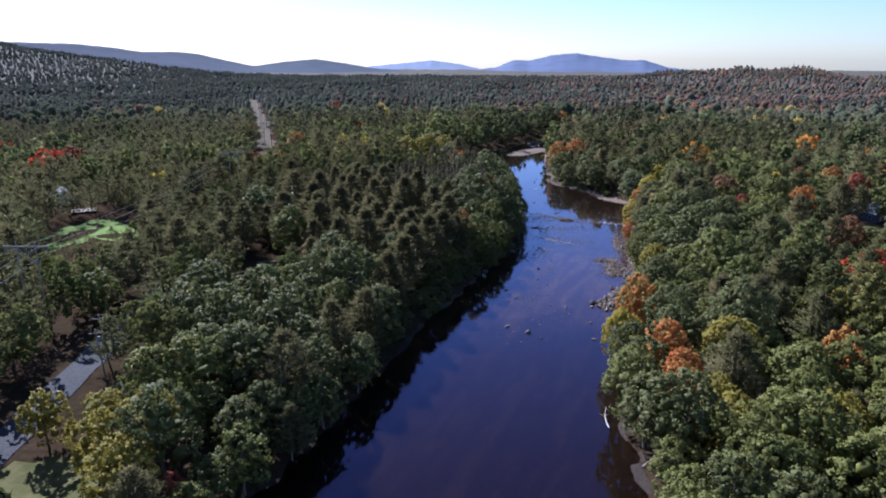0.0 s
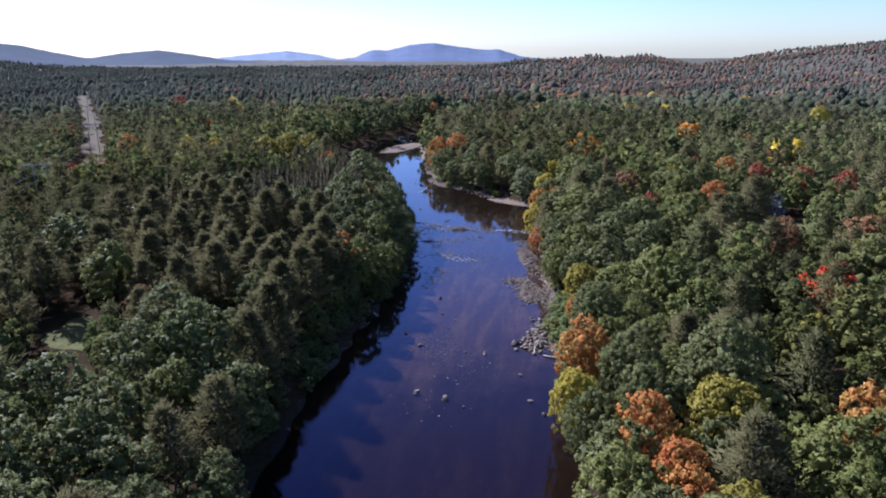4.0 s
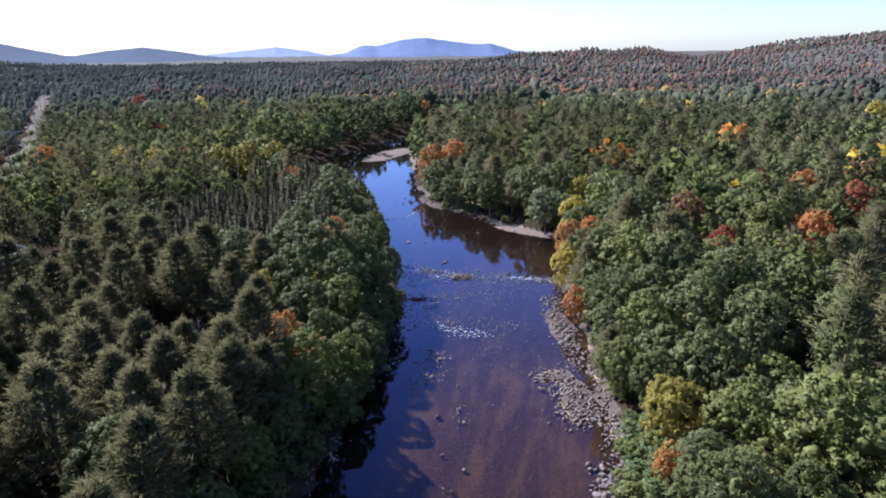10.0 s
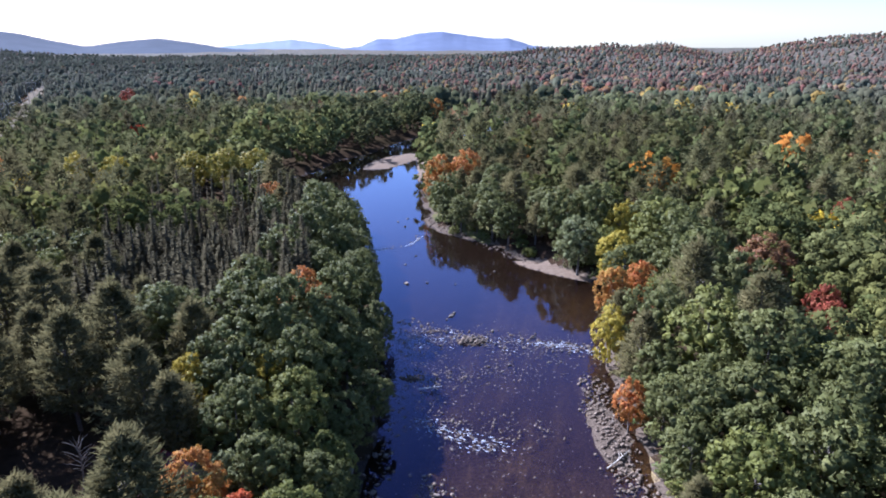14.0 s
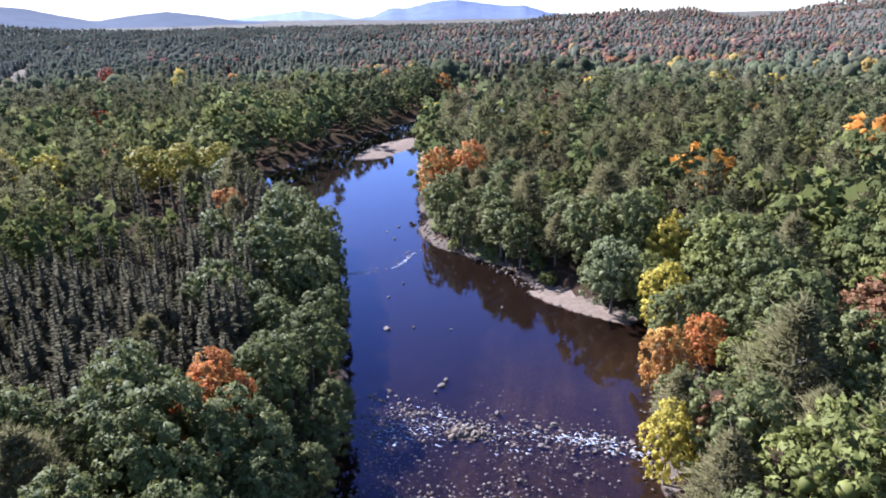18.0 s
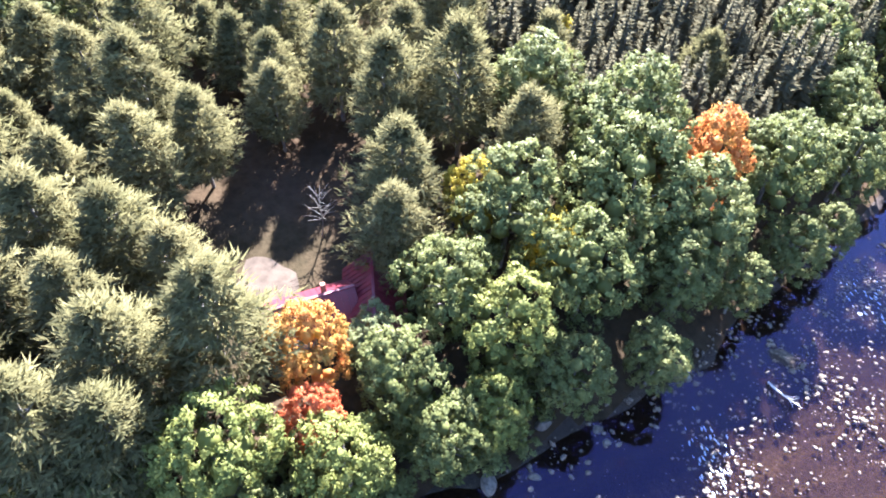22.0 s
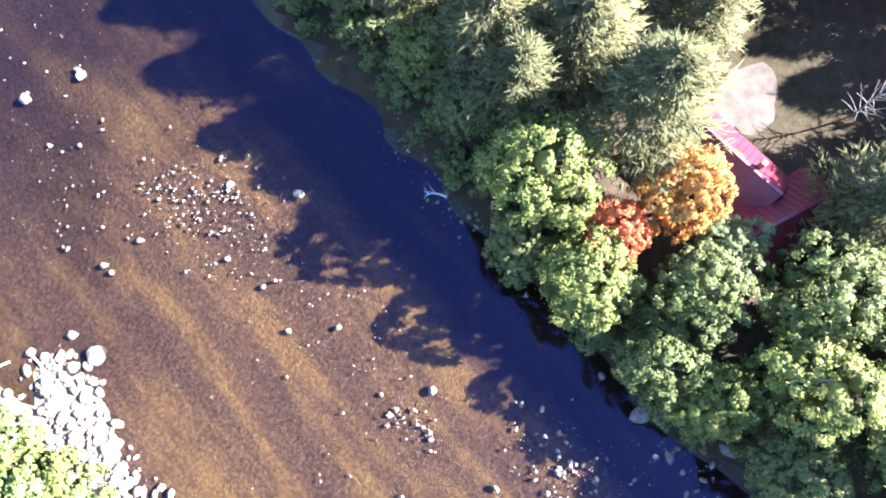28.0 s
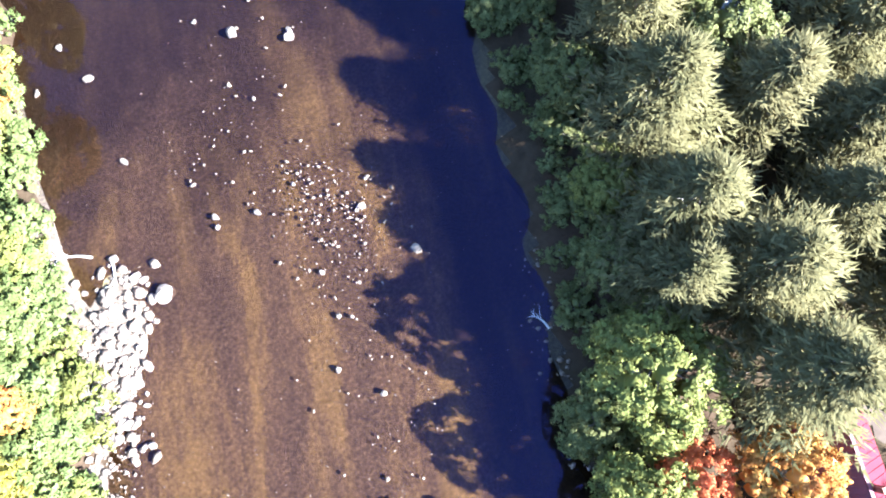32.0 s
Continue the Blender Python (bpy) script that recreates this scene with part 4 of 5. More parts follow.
# ---- stones in and along the river ----
def boulder(seed, sub=2):
    """A worn granite block, flat-sided and rounded."""
    r = np.random.default_rng(seed)
    bm = bmesh.new()
    bmesh.ops.create_icosphere(bm, subdivisions=sub, radius=1.0)
    planes = unit(r.normal(size=(11, 3)))
    cuts = r.uniform(0.5, 0.85, 11)
    for v in bm.verts:
        p = np.array(v.co)
        for n, c in zip(planes, cuts):
            over = p @ n - c
            if over > 0:
                p = p - n * over * 0.97
        p = p * (1 + 0.03 * r.normal()) * (1.0, 0.8, 0.6)
        v.co = p
    me = bpy.data.meshes.new("boulder")
    bm.to_mesh(me)
    bm.free()
    me.polygons.foreach_set("use_smooth", [False] * len(me.polygons))
    me.materials.append(GRANITE)
    return me


ROCKS = [boulder(s) for s in range(201, 207)]
PEBBLES = []
for s in range(211, 216):
    small = boulder(s, 1)
    PEBBLES.append((np.array([v.co for v in small.vertices]), np.array([list(p.vertices) for p in small.polygons])))
    bpy.data.meshes.remove(small)
rock_r = np.random.default_rng(301)
placed = []


def rock(x, y, size, label="pale grey granite boulder standing in the shallow river"):
    """One boulder, sunk a little into the bed."""
    z = float(height(x, y))
    ob = part("boulder", ROCKS[rock_r.integers(len(ROCKS))], GRANITE)
    top = max(z, -0.12 if z < 0 else z) + size * 0.12
    s = size * 0.62
    ob.matrix_world = Matrix.LocRotScale((x, y, top), Euler((rock_r.normal() * 0.2, rock_r.normal() * 0.2, rock_r.uniform(0, 6.283))), (s, s * rock_r.uniform(0.8, 1.1), max(s * 1.05, min((top - z) / 0.55, s * 1.5))))
    placed.append((x, y))
    return tagged(ob, label, "boulder", "boulders of the river")


SINGLE = [
    (40.2, 153.6, 2.0), (41.5, 150.9, 1.1), (47.3, 160.2, 1.2), (35.8, 131.9, 0.95), (40.4, 130.5, 0.8), (22.5, 135.5, 1.6), (18.3, 139.0, 0.95),
    (37.1, 141.0, 0.8), (22.0, 156.8, 1.0), (20.2, 162.8, 0.95), (31.5, 167.6, 0.6), (29.5, 171.4, 0.7), (29.0, 163.8, 0.6), (28.1, 159.8, 0.5),
    (29.8, 151.9, 0.75), (33.4, 151.1, 0.65), (47.9, 251.2, 1.2), (48.8, 252.6, 0.9), (46.8, 249.8, 0.7), (63.2, 275, 0.7), (53.2, 229.4, 0.75),
    (60.6, 239, 1.1)]
UPSTREAM = [(54, 243, 0.9), (48.2, 317.3, 1.1), (50.2, 325.9, 0.8), (47, 323, 0.7), (46.5, 270.5, 0.7), (41.9, 270.9, 1.3), (52.5, 268.5, 0.6), (43.5, 284, 0.6), (47, 290, 0.7),
    (17.9, 138.4, 0.8), (33.1, 150.2, 0.8), (36.5, 127.5, 1.0), (36, 189, 0.7), (35.2, 199, 0.8), (34.8, 200.6, 0.7), (30.2, 208, 1.2), (40.4, 214.6, 0.8), (31, 181, 0.9)]
for x, y, s in SINGLE + UPSTREAM:
    rock(x, y, s)
for x, y, s in [(25.6, 197.6, 1.9), (25.2, 204.9, 1.7), (27.8, 201, 1.1), (24, 193.5, 0.9), (28.8, 208.5, 1.0), (31.5, 219, 1.1)]:
    rock(x, y, s, "large grey boulder in the shade of the wooded bank")


def band(points, width, count, low, high, single):
    """Stones strewn along a line: the larger ones as things, the rest for the joined gravel."""
    p = np.array(points, float)
    length = np.r_[0, np.cumsum(np.hypot(*np.diff(p, axis=0).T))]
    for k in range(count):
        s = rock_r.uniform(0, length[-1])
        x, y = np.interp(s, length, p[:, 0]) + rock_r.normal() * width * 0.5, np.interp(s, length, p[:, 1]) + rock_r.normal() * width * 0.5
        size = low + (high - low) * rock_r.random() ** 3.0
        if k < single:
            rock(x, y, max(size, rock_r.uniform(0.35, 0.65) * high), "sunlit granite boulder among stones at the rapids" if y > 195 else "bleached granite boulder on the stony shore")
        else:
            loose.append((x, y, size))


loose = []
band([(42.5, 151), (45, 153), (46.5, 157), (50, 163)], 2.8, 420, 0.2, 1.35, 70)
band([(38, 250), (42, 247), (49, 240), (58, 237.5), (66, 234), (69.5, 230)], 3.4, 700, 0.12, 0.8, 24)
band([(36.5, 231), (39, 239), (45, 242.5)], 5.0, 650, 0.12, 0.42, 4)
band([(54, 236), (64, 233)], 5.0, 240, 0.14, 0.5, 4)
band([(48, 240.5), (51, 238.5)], 1.6, 40, 0.5, 1.3, 16)
band([(35.5, 241), (41, 246)], 3.4, 420, 0.12, 0.5, 4)
band([(35.4, 228), (44, 227), (52, 229)], 3.6, 300, 0.15, 0.7, 14)
band([(37, 226), (40, 214.6), (47, 213), (54, 208)], 4.5, 320, 0.15, 0.65, 14)
band([(34.9, 203), (33, 196), (31, 190)], 3.5, 260, 0.16, 0.7, 10)
band([(25.5, 151), (24, 156), (27, 160)], 5.0, 330, 0.16, 0.5, 8)
band([(33, 178), (35.5, 183)], 2.0, 70, 0.16, 0.6, 5)
band([(49, 178), (53, 174), (52, 186), (50, 190)], 3.2, 900, 0.2, 0.85, 30)
band([(57, 190), (60, 200), (61.5, 212), (65, 222)], 2.8, 1000, 0.2, 0.85, 24)
band([(50, 163), (54, 172), (58, 185), (61, 196)], 1.6, 420, 0.2, 0.9, 16)
band([(68, 226), (72, 234), (79, 247)], 2.0, 160, 0.2, 0.8, 4)
band([(72, 281), (66, 300), (58, 315), (57, 330)], 2.6, 420, 0.2, 0.9, 8)
band([(15, 133), (24, 138), (34, 150)], 6.0, 90, 0.18, 0.6, 4)
band([(28, 165), (31, 178)], 6.5, 110, 0.14, 0.4, 2)
band([(40, 170), (46, 200), (54, 225)], 9.0, 220, 0.14, 0.45, 2)
band([(34.8, 295.8), (40, 298.4), (47, 299.5), (52, 309)], 2.4, 110, 0.2, 0.7, 4)
band([(27, 199), (31, 214), (33, 232)], 2.2, 200, 0.2, 0.8, 4)
band([(12, 168), (20, 186)], 1.8, 90, 0.2, 0.7, 2)
band([(36, 240), (50, 240), (66, 232)], 8.0, 900, 0.12, 0.6, 16)
band([(35, 222), (45, 226), (60, 226)], 8.0, 800, 0.12, 0.55, 14)
band([(35.5, 216), (39, 211), (47, 206)], 4.5, 650, 0.12, 0.6, 14)
band([(35, 200), (44, 196), (56, 197)], 6.5, 330, 0.12, 0.45, 6)
band([(60, 455), (78, 480)], 6, 120, 0.4, 1.1, 0)
# cobbles on the bed
for _ in range(2600):
    y = rock_r.uniform(140, 236)
    w, e = shores(y)
    loose.append((rock_r.uniform(w + 2, e - 1), y, rock_r.uniform(0.07, 0.17)))


def strew(name, rows, material, label, sink=0.22):
    vs, ts, n = [], [], 0
    rows = np.array(rows)
    zs = height(rows[:, 0], rows[:, 1])
    for k, (v, t) in enumerate(PEBBLES):
        mine, z = rows[k::5], zs[k::5]
        a = rock_r.uniform(0, 6.283, len(mine))
        c, s = np.cos(a), np.sin(a)
        turned = np.stack([v[None, :, 0] * c[:, None] - v[None, :, 1] * s[:, None], v[None, :, 0] * s[:, None] + v[None, :, 1] * c[:, None], np.repeat(v[None, :, 2], len(mine), 0)], -1)
        size = mine[:, 2] * 0.6
        lift = np.where(mine[:, 2] > 0.25, np.maximum(z, -0.1), np.where(mine[:, 2] > 0.15, np.maximum(z, -0.05), z)) + size * sink
        at = np.stack([mine[:, 0], mine[:, 1], lift], -1)
        vs.append((turned * size[:, None, None] + at[:, None]).reshape(-1, 3))
        ts.append((t[None] + (np.arange(len(mine)) * len(v))[:, None, None] + n).reshape(-1, 3))
        n += len(mine) * len(v)
    return tagged(part(name, mesh_of(name, np.concatenate(vs), None, np.concatenate(ts)), material), label, "stones", kind="stuff")


strew("river_stones", loose, COBBLE, "loose cobbles and gravel strewn through the shallow river")

# ---- white water ----
FOAM = mottled("foam", (0.34, 0.34, 0.36), (0.46, 0.47, 0.49), 3.0, 0.6)
foam = []
for points, width, count in (([(61, 236.5), (65.5, 234), (69.3, 230.5)], 1.7, 150), ([(38.5, 241), (46, 244)], 3.0, 90), ([(36.5, 297), (41, 297.5)], 1.0, 70),
                             ([(45.5, 298.5), (48, 301), (51.5, 307)], 0.4, 70), ([(52, 239), (60, 236.5)], 1.6, 16), ([(62, 452), (78, 478)], 2.5, 90), ([(36, 215), (40, 211), (46, 207)], 2.2, 150), ([(38, 243), (47, 239), (58, 236)], 3.0, 30), ([(66, 478), (82, 499)], 3.0, 60)):
    p = np.array(points, float)
    length = np.r_[0, np.cumsum(np.hypot(*np.diff(p, axis=0).T))]
    for _ in range(count):
        s = rock_r.uniform(0, length[-1])
        foam.append((np.interp(s, length, p[:, 0]) + rock_r.normal() * width * 0.5, np.interp(s, length, p[:, 1]) + rock_r.normal() * width * 0.5, rock_r.uniform(0.15, 0.42)))
vs, ts = [], []
for k, (x, y, s) in enumerate(foam):
    v, t = PEBBLES[k % 5]
    a = rock_r.uniform(-0.9, -0.2)
    c, sn = math.cos(a), math.sin(a)
    u = v * (s * 0.9, s * 0.4, s * 0.12)
    ts.append(t + len(v) * len(vs) if len({len(q[0]) for q in PEBBLES}) == 1 else t)
    vs.append(np.stack([u[:, 0] * c - u[:, 1] * sn + x, u[:, 0] * sn + u[:, 1] * c + y, u[:, 2] + 0.02], -1))
tagged(part("white_water", mesh_of("white_water", np.concatenate(vs), None, np.concatenate(ts)), FOAM), "white foam where the river breaks over stones", "foam", kind="stuff")


# ---- lawns, drives and the road ----
def patch(name, cx, cy, a, b, turn, material, label, lift=0.05):
    """An open piece of ground that follows the land."""
    c, s = math.cos(radians(turn)), math.sin(radians(turn))
    r = np.random.default_rng(int(abs(cx * 7 + cy)))
    rim = 0.24 * r.normal(size=28)
    rim = 1 + (rim + np.roll(rim, 1) + np.roll(rim, 2)) / 2
    f = np.linspace(0.02, 1, 8)
    ang = np.arange(28) * 6.283 / 28
    u, v = a * f[:, None] * np.cos(ang) * rim, b * f[:, None] * np.sin(ang) * rim
    x, y = (cx + u * c - v * s).ravel(), (cy + u * s + v * c).ravel()
    z = height(x, y) + lift
    k = np.arange(7)[:, None] * 28 + np.arange(28)
    nxt = np.arange(7)[:, None] * 28 + (np.arange(28) + 1) % 28
    quads = np.stack([k, k + 28, nxt + 28, nxt], -1).reshape(-1, 4)
    ob = part(name, mesh_of(name, np.stack([x, y, z], -1), quads, flat=False), material)
    return tagged(ob, label, "ground", kind="structure")


patch("lawn", -104, 206, 13, 17, 10, LAWN, "bright green mown lawn beside a grey house")
patch("meadow", -42, 169, 6, 9, 20, DRYGRASS, "small dry grass clearing among pines")
patch("roadside_lawn", -48, 74, 9, 9, 0, DRYGRASS, "olive-green grass verge near the road")
patch("verge", -48, 101, 5, 9, 0, DRYGRASS, "worn grass verge beside the road")
patch("yard", -2.6, 195.2, 3.4, 2.8, -20, mottled("bare_sand", (0.05, 0.037, 0.028), (0.085, 0.063, 0.047), 0.8, 0.95), "sunlit bare sandy yard behind a red-roofed house")
patch("drive", -37.5, 251.5, 7.5, 4.4, 20, GRAVEL, "pale gravel drive in front of a cabin")
patch("grass_plot", -62, 262, 4.5, 7, -20, LAWN, "green grass beside a cabin with a pale roof")
patch("east_lawn", 140, 207, 12, 15, 20, DRYGRASS, "green lawn between trees beside a small blue house")
patch("sand_path", 111, 176, 2.0, 6, 55, SAND, "pale sandy path at the edge of the trees")
patch("spit_grass", 64.5, 312, 4.2, 15, 18, DRYGRASS, "low dry grass on the gravel spit at the bend", 0.12)
patch("camp_floor", -14, 158, 4.5, 5, 0, mottled("pine_duff", (0.12, 0.075, 0.055), (0.22, 0.14, 0.10), 1.0), "reddish pine-needle ground under tall pines")

# the cut strip under the power line
cut_y = np.linspace(285, 960, 120)
cut_x = np.interp(cut_y, [p[1] for p in WIRE_LINE], [p[0] for p in WIRE_LINE])
cut_w = 5.0 + 1.6 * np.sin(cut_y / 11) + 1.2 * np.sin(cut_y / 4.3)
cx = np.stack([cut_x - cut_w, cut_x - 2, cut_x + 2, cut_x + cut_w * 0.9], 1)
cy = np.repeat(cut_y[:, None], 4, 1)
k = (np.arange(119)[:, None] * 4 + np.arange(3)).ravel()
tagged(part("cutting", mesh_of("cutting", np.stack([cx, cy, height(cx, cy) + 0.5], -1).reshape(-1, 3), np.stack([k, k + 1, k + 5, k + 4], -1), flat=False), mottled("dry_brush", (0.05, 0.045, 0.024), (0.125, 0.088, 0.056), 0.25, 0.95)),
       "brown brush-covered strip cleared under the power line", "ground", kind="structure")

ASPHALT = mottled("asphalt", (0.045, 0.045, 0.048), (0.075, 0.073, 0.072), 2.5, 0.85)
road_y = np.linspace(40, 330, 100)
road_x = np.interp(road_y, [40, 90, 140, 200, 260, 330], [-57, -59, -61, -69, -74, -76])
rx = np.stack([road_x - 2.7, road_x - 0.9, road_x + 0.9, road_x + 2.7], 1)
ry = np.repeat(road_y[:, None], 4, 1)
k = (np.arange(99)[:, None] * 4 + np.arange(3)).ravel()
tagged(part("road", mesh_of("road", np.stack([rx, ry, height(rx, ry) + 0.12], -1).reshape(-1, 3), np.stack([k, k + 1, k + 5, k + 4], -1), flat=False), ASPHALT),
       "narrow dark asphalt road through the trees", "road", kind="structure")


# ---- houses ----
def block(bm, x0, x1, y0, y1, z0, z1, bevel=0.0):
    out = bmesh.ops.create_cube(bm, size=1.0, matrix=Matrix.LocRotScale(((x0 + x1) / 2, (y0 + y1) / 2, (z0 + z1) / 2), None, (x1 - x0, y1 - y0, z1 - z0)))
    if bevel:
        bmesh.ops.bevel(bm, geom=list({e for v in out["verts"] for e in v.link_edges}), offset=bevel, segments=1, affect="EDGES")
    return out["verts"]


def box(*args, bevel=0.02):
    bm = bmesh.new()
    block(bm, *args, bevel=bevel)
    return bm


def metal(name, a, b, rough=0.4):
    n = Nodes(name)
    col = n.ramp(n.noise(1.3, 5.0), [(0.35, a), (0.65, b)])
    return n.surface(col, rough, n.bump(n.noise(6.0), 0.08, 0.02), specular=0.5)


RED_ROOF = metal("red_metal_roof", (0.085, 0.009, 0.016), (0.13, 0.014, 0.022))
PALE_ROOF = metal("pale_metal_roof", (0.26, 0.29, 0.28), (0.36, 0.39, 0.38))
GREY_ROOF = mottled("grey_shingles", (0.16, 0.16, 0.17), (0.27, 0.27, 0.28), 4.0)
LOG_WALL = mottled("brown_boards", (0.13, 0.075, 0.05), (0.22, 0.14, 0.09), 3.0)
GREY_WALL = mottled("weathered_boards", (0.30, 0.30, 0.30), (0.44, 0.44, 0.43), 3.0)
BLUE_WALL = mottled("blue_boards", (0.12, 0.13, 0.24), (0.18, 0.19, 0.32), 3.0)
TRIM = mottled("white_trim", (0.66, 0.66, 0.64), (0.78, 0.78, 0.76), 5.0, 0.6)
WOOD = mottled("grey_timber", (0.20, 0.165, 0.13), (0.34, 0.29, 0.24), 5.0)
PANE = Nodes("window_glass").surface((0.03, 0.035, 0.04), 0.06, specular=0.6)
BRICK = mottled("chimney_brick", (0.22, 0.10, 0.075), (0.32, 0.16, 0.12), 8.0)


def wing(house, length, width, wall, rise, wall_mat, roof_mat, offset=(0, 0), turn=0.0, seams=True, windows=3):
    """A gabled wing: walls, two roof slopes, seams, door and windows, its ridge along the local y axis."""
    m = pose(offset[0], offset[1], 0, 0, 0, turn)

    def put(name, bm, material, parent, label=""):
        bmesh.ops.transform(bm, matrix=m, verts=bm.verts)
        return part(name, bm, material, parent, label)

    w, l = width / 2, length / 2
    bm = bmesh.new()
    ring = [(-w, -l), (w, -l), (w, l), (-w, l)]
    low = [bm.verts.new((x, y, -1.2)) for x, y in ring]
    top = [bm.verts.new((x, y, wall)) for x, y in ring]
    ends = [bm.verts.new((0, -l, wall + rise)), bm.verts.new((0, l, wall + rise))]
    for i in range(4):
        bm.faces.new((low[i], low[(i + 1) % 4], top[(i + 1) % 4], top[i]))
    bm.faces.new((top[0], top[1], ends[0]))
    bm.faces.new((top[2], top[3], ends[1]))
    put("wall", bm, wall_mat, house)
    slope = math.hypot(w, rise)
    over = 0.45
    for side in (-1, 1):
        bm = bmesh.new()
        block(bm, -over, slope, -l - over, l + over, 0.0, 0.12, 0.02)
        tilt = Matrix.Translation((side * w, 0, wall)) @ Matrix(((-side, 0, 0, 0), (0, 1, 0, 0), (0, 0, 1, 0), (0, 0, 0, 1))) @ Euler((0, -math.atan2(rise, w), 0)).to_matrix().to_4x4()
        bmesh.ops.transform(bm, matrix=tilt, verts=bm.verts)
        bmesh.ops.recalc_face_normals(bm, faces=bm.faces)
        roof = put("roof_slope", bm, roof_mat, house)
        if seams:
            bm = bmesh.new()
            for y in np.arange(-l - over + 0.3, l + over, 0.6):
                block(bm, -over, slope, y - 0.02, y + 0.02, 0.12, 0.17)
            bmesh.ops.transform(bm, matrix=tilt, verts=bm.verts)
            put("roof_seams", bm, roof_mat, roof)
    bm = box(-0.14, 0.14, -l - over, l + over, wall + rise + 0.06, wall + rise + 0.2)
    put("ridge_cap", bm, roof_mat, house)
    for side in (-1, 1):
        for k in range(windows):
            y = -l + length * (k + 0.6) / (windows + 0.2)
            frame_ob = put("window", box(*sorted((side * (w - 0.05), side * (w + 0.05))), y - 0.5, y + 0.5, 0.9, 2.1), TRIM, house, "white-framed window")
            put("pane", box(*sorted((side * (w + 0.04), side * (w + 0.065))), y - 0.42, y + 0.42, 0.98, 2.02, bevel=0.0), PANE, frame_ob)
    door = put("door", box(-0.5, 0.5, -l - 0.06, -l + 0.04, 0.1, 2.1), TRIM, house, "pale front door")
    put("door_handle", box(0.34, 0.42, -l - 0.12, -l - 0.05, 1.0, 1.08), PANE, door)


def house_at(x, y, turn, label):
    ob = new("house")
    ob.matrix_world = pose(x, y, float(height(x, y)) + 0.2, 0, 0, turn)
    return tagged(ob, label, "house")


red = house_at(4.4, 196.0, -22, "low house with a dark red metal roof under trees")
wing(red, 7.4, 5.0, 2.5, 2.0, LOG_WALL, RED_ROOF)
wing(red, 7.2, 5.2, 2.6, 2.3, LOG_WALL, RED_ROOF, (0.5, 5.8), 74, windows=2)
part("chimney", box(-0.9, -0.45, 1.2, 1.65, 3.0, 5.3), BRICK, red, "short brick chimney")
part("skylight", box(1.0, 1.4, -1.2, -0.7, 3.75, 3.9), TRIM, red, "small white roof light")
part("porch_roof", box(2.7, 4.2, 1.6, 5.8, 2.15, 2.3), GREY_ROOF, red, "grey lean-to porch roof")
for y in (1.8, 5.6):
    part("porch_post", box(3.9, 4.05, y - 0.07, y + 0.07, -1.0, 2.15), WOOD, red)

cabin = house_at(-50.5, 257.3, 22, "brown wooden cabin with a pale metal roof beside a gravel drive")
wing(cabin, 12.5, 9.4, 2.7, 2.6, LOG_WALL, PALE_ROOF)
part("chimney", box(-0.3, 0.3, 3.4, 4.0, 4.6, 6.4), BRICK, cabin, "brick chimney on the ridge")
part("porch_floor", box(4.8, 6.6, -5.5, 5.5, -0.9, 0.1), WOOD, cabin)
for y in (-5.2, -1.8, 1.8, 5.2):
    part("porch_post", box(6.35, 6.5, y - 0.07, y + 0.07, 0.1, 2.0), WOOD, cabin)

grey = house_at(-136, 246, 32, "small grey house with a shingled roof at the lawn's edge")
wing(grey, 9.0, 6.4, 2.7, 2.4, GREY_WALL, GREY_ROOF, seams=False)
deck = tagged(new("deck"), "pale wooden deck with a railing on the lawn", "deck")
deck.matrix_world = pose(-121, 231, float(height(-121, 231)) + 0.1, 0, 0, 25)
part("floor_boards", box(-4, 4, -3, 3, 0.3, 0.45), WOOD, deck)
for x in (-3.9, 0, 3.9):
    for y in (-2.9, 2.9):
        part("post", box(x - 0.08, x + 0.08, y - 0.08, y + 0.08, -0.4, 1.3), WOOD, deck)
for y in (-2.9, 2.9):
    part("rail", box(-3.9, 3.9, y - 0.05, y + 0.05, 1.2, 1.3), WOOD, deck)

blue = house_at(150, 226, 30, "small blue-grey house with a gabled roof beyond the lawn")
wing(blue, 9.0, 6.5, 2.7, 3.0, BLUE_WALL, GREY_ROOF, seams=False)
shed = tagged(new("shed"), "weathered grey shed under tall pines by the river", "shed")
shed.matrix_world = pose(-15.5, 161.5, float(height(-15.5, 161.5)) + 0.1, 0, 0, 40)
wing(shed, 4.2, 3.4, 2.1, 1.1, GREY_WALL, GREY_ROOF, seams=False, windows=1)
# an uncertain pale board near the shed, its planks and bearers made up
board = tagged(new("leaning_panel"), "pale plank panel leaning on the bank", "dock")
board.matrix_world = pose(-9.8, 157.4, float(height(-9.8, 157.4)) + 0.55, 24, 0, -35)
for k in range(6):
    part("plank", box(-0.9 + k * 0.31, -0.62 + k * 0.31, -1.7, 1.7, 0.0, 0.06), TRIM, board)
for y in (-1.2, 1.2):
    part("bearer", box(-0.95, 0.95, y - 0.06, y + 0.06, -0.12, 0.0), WOOD, board)


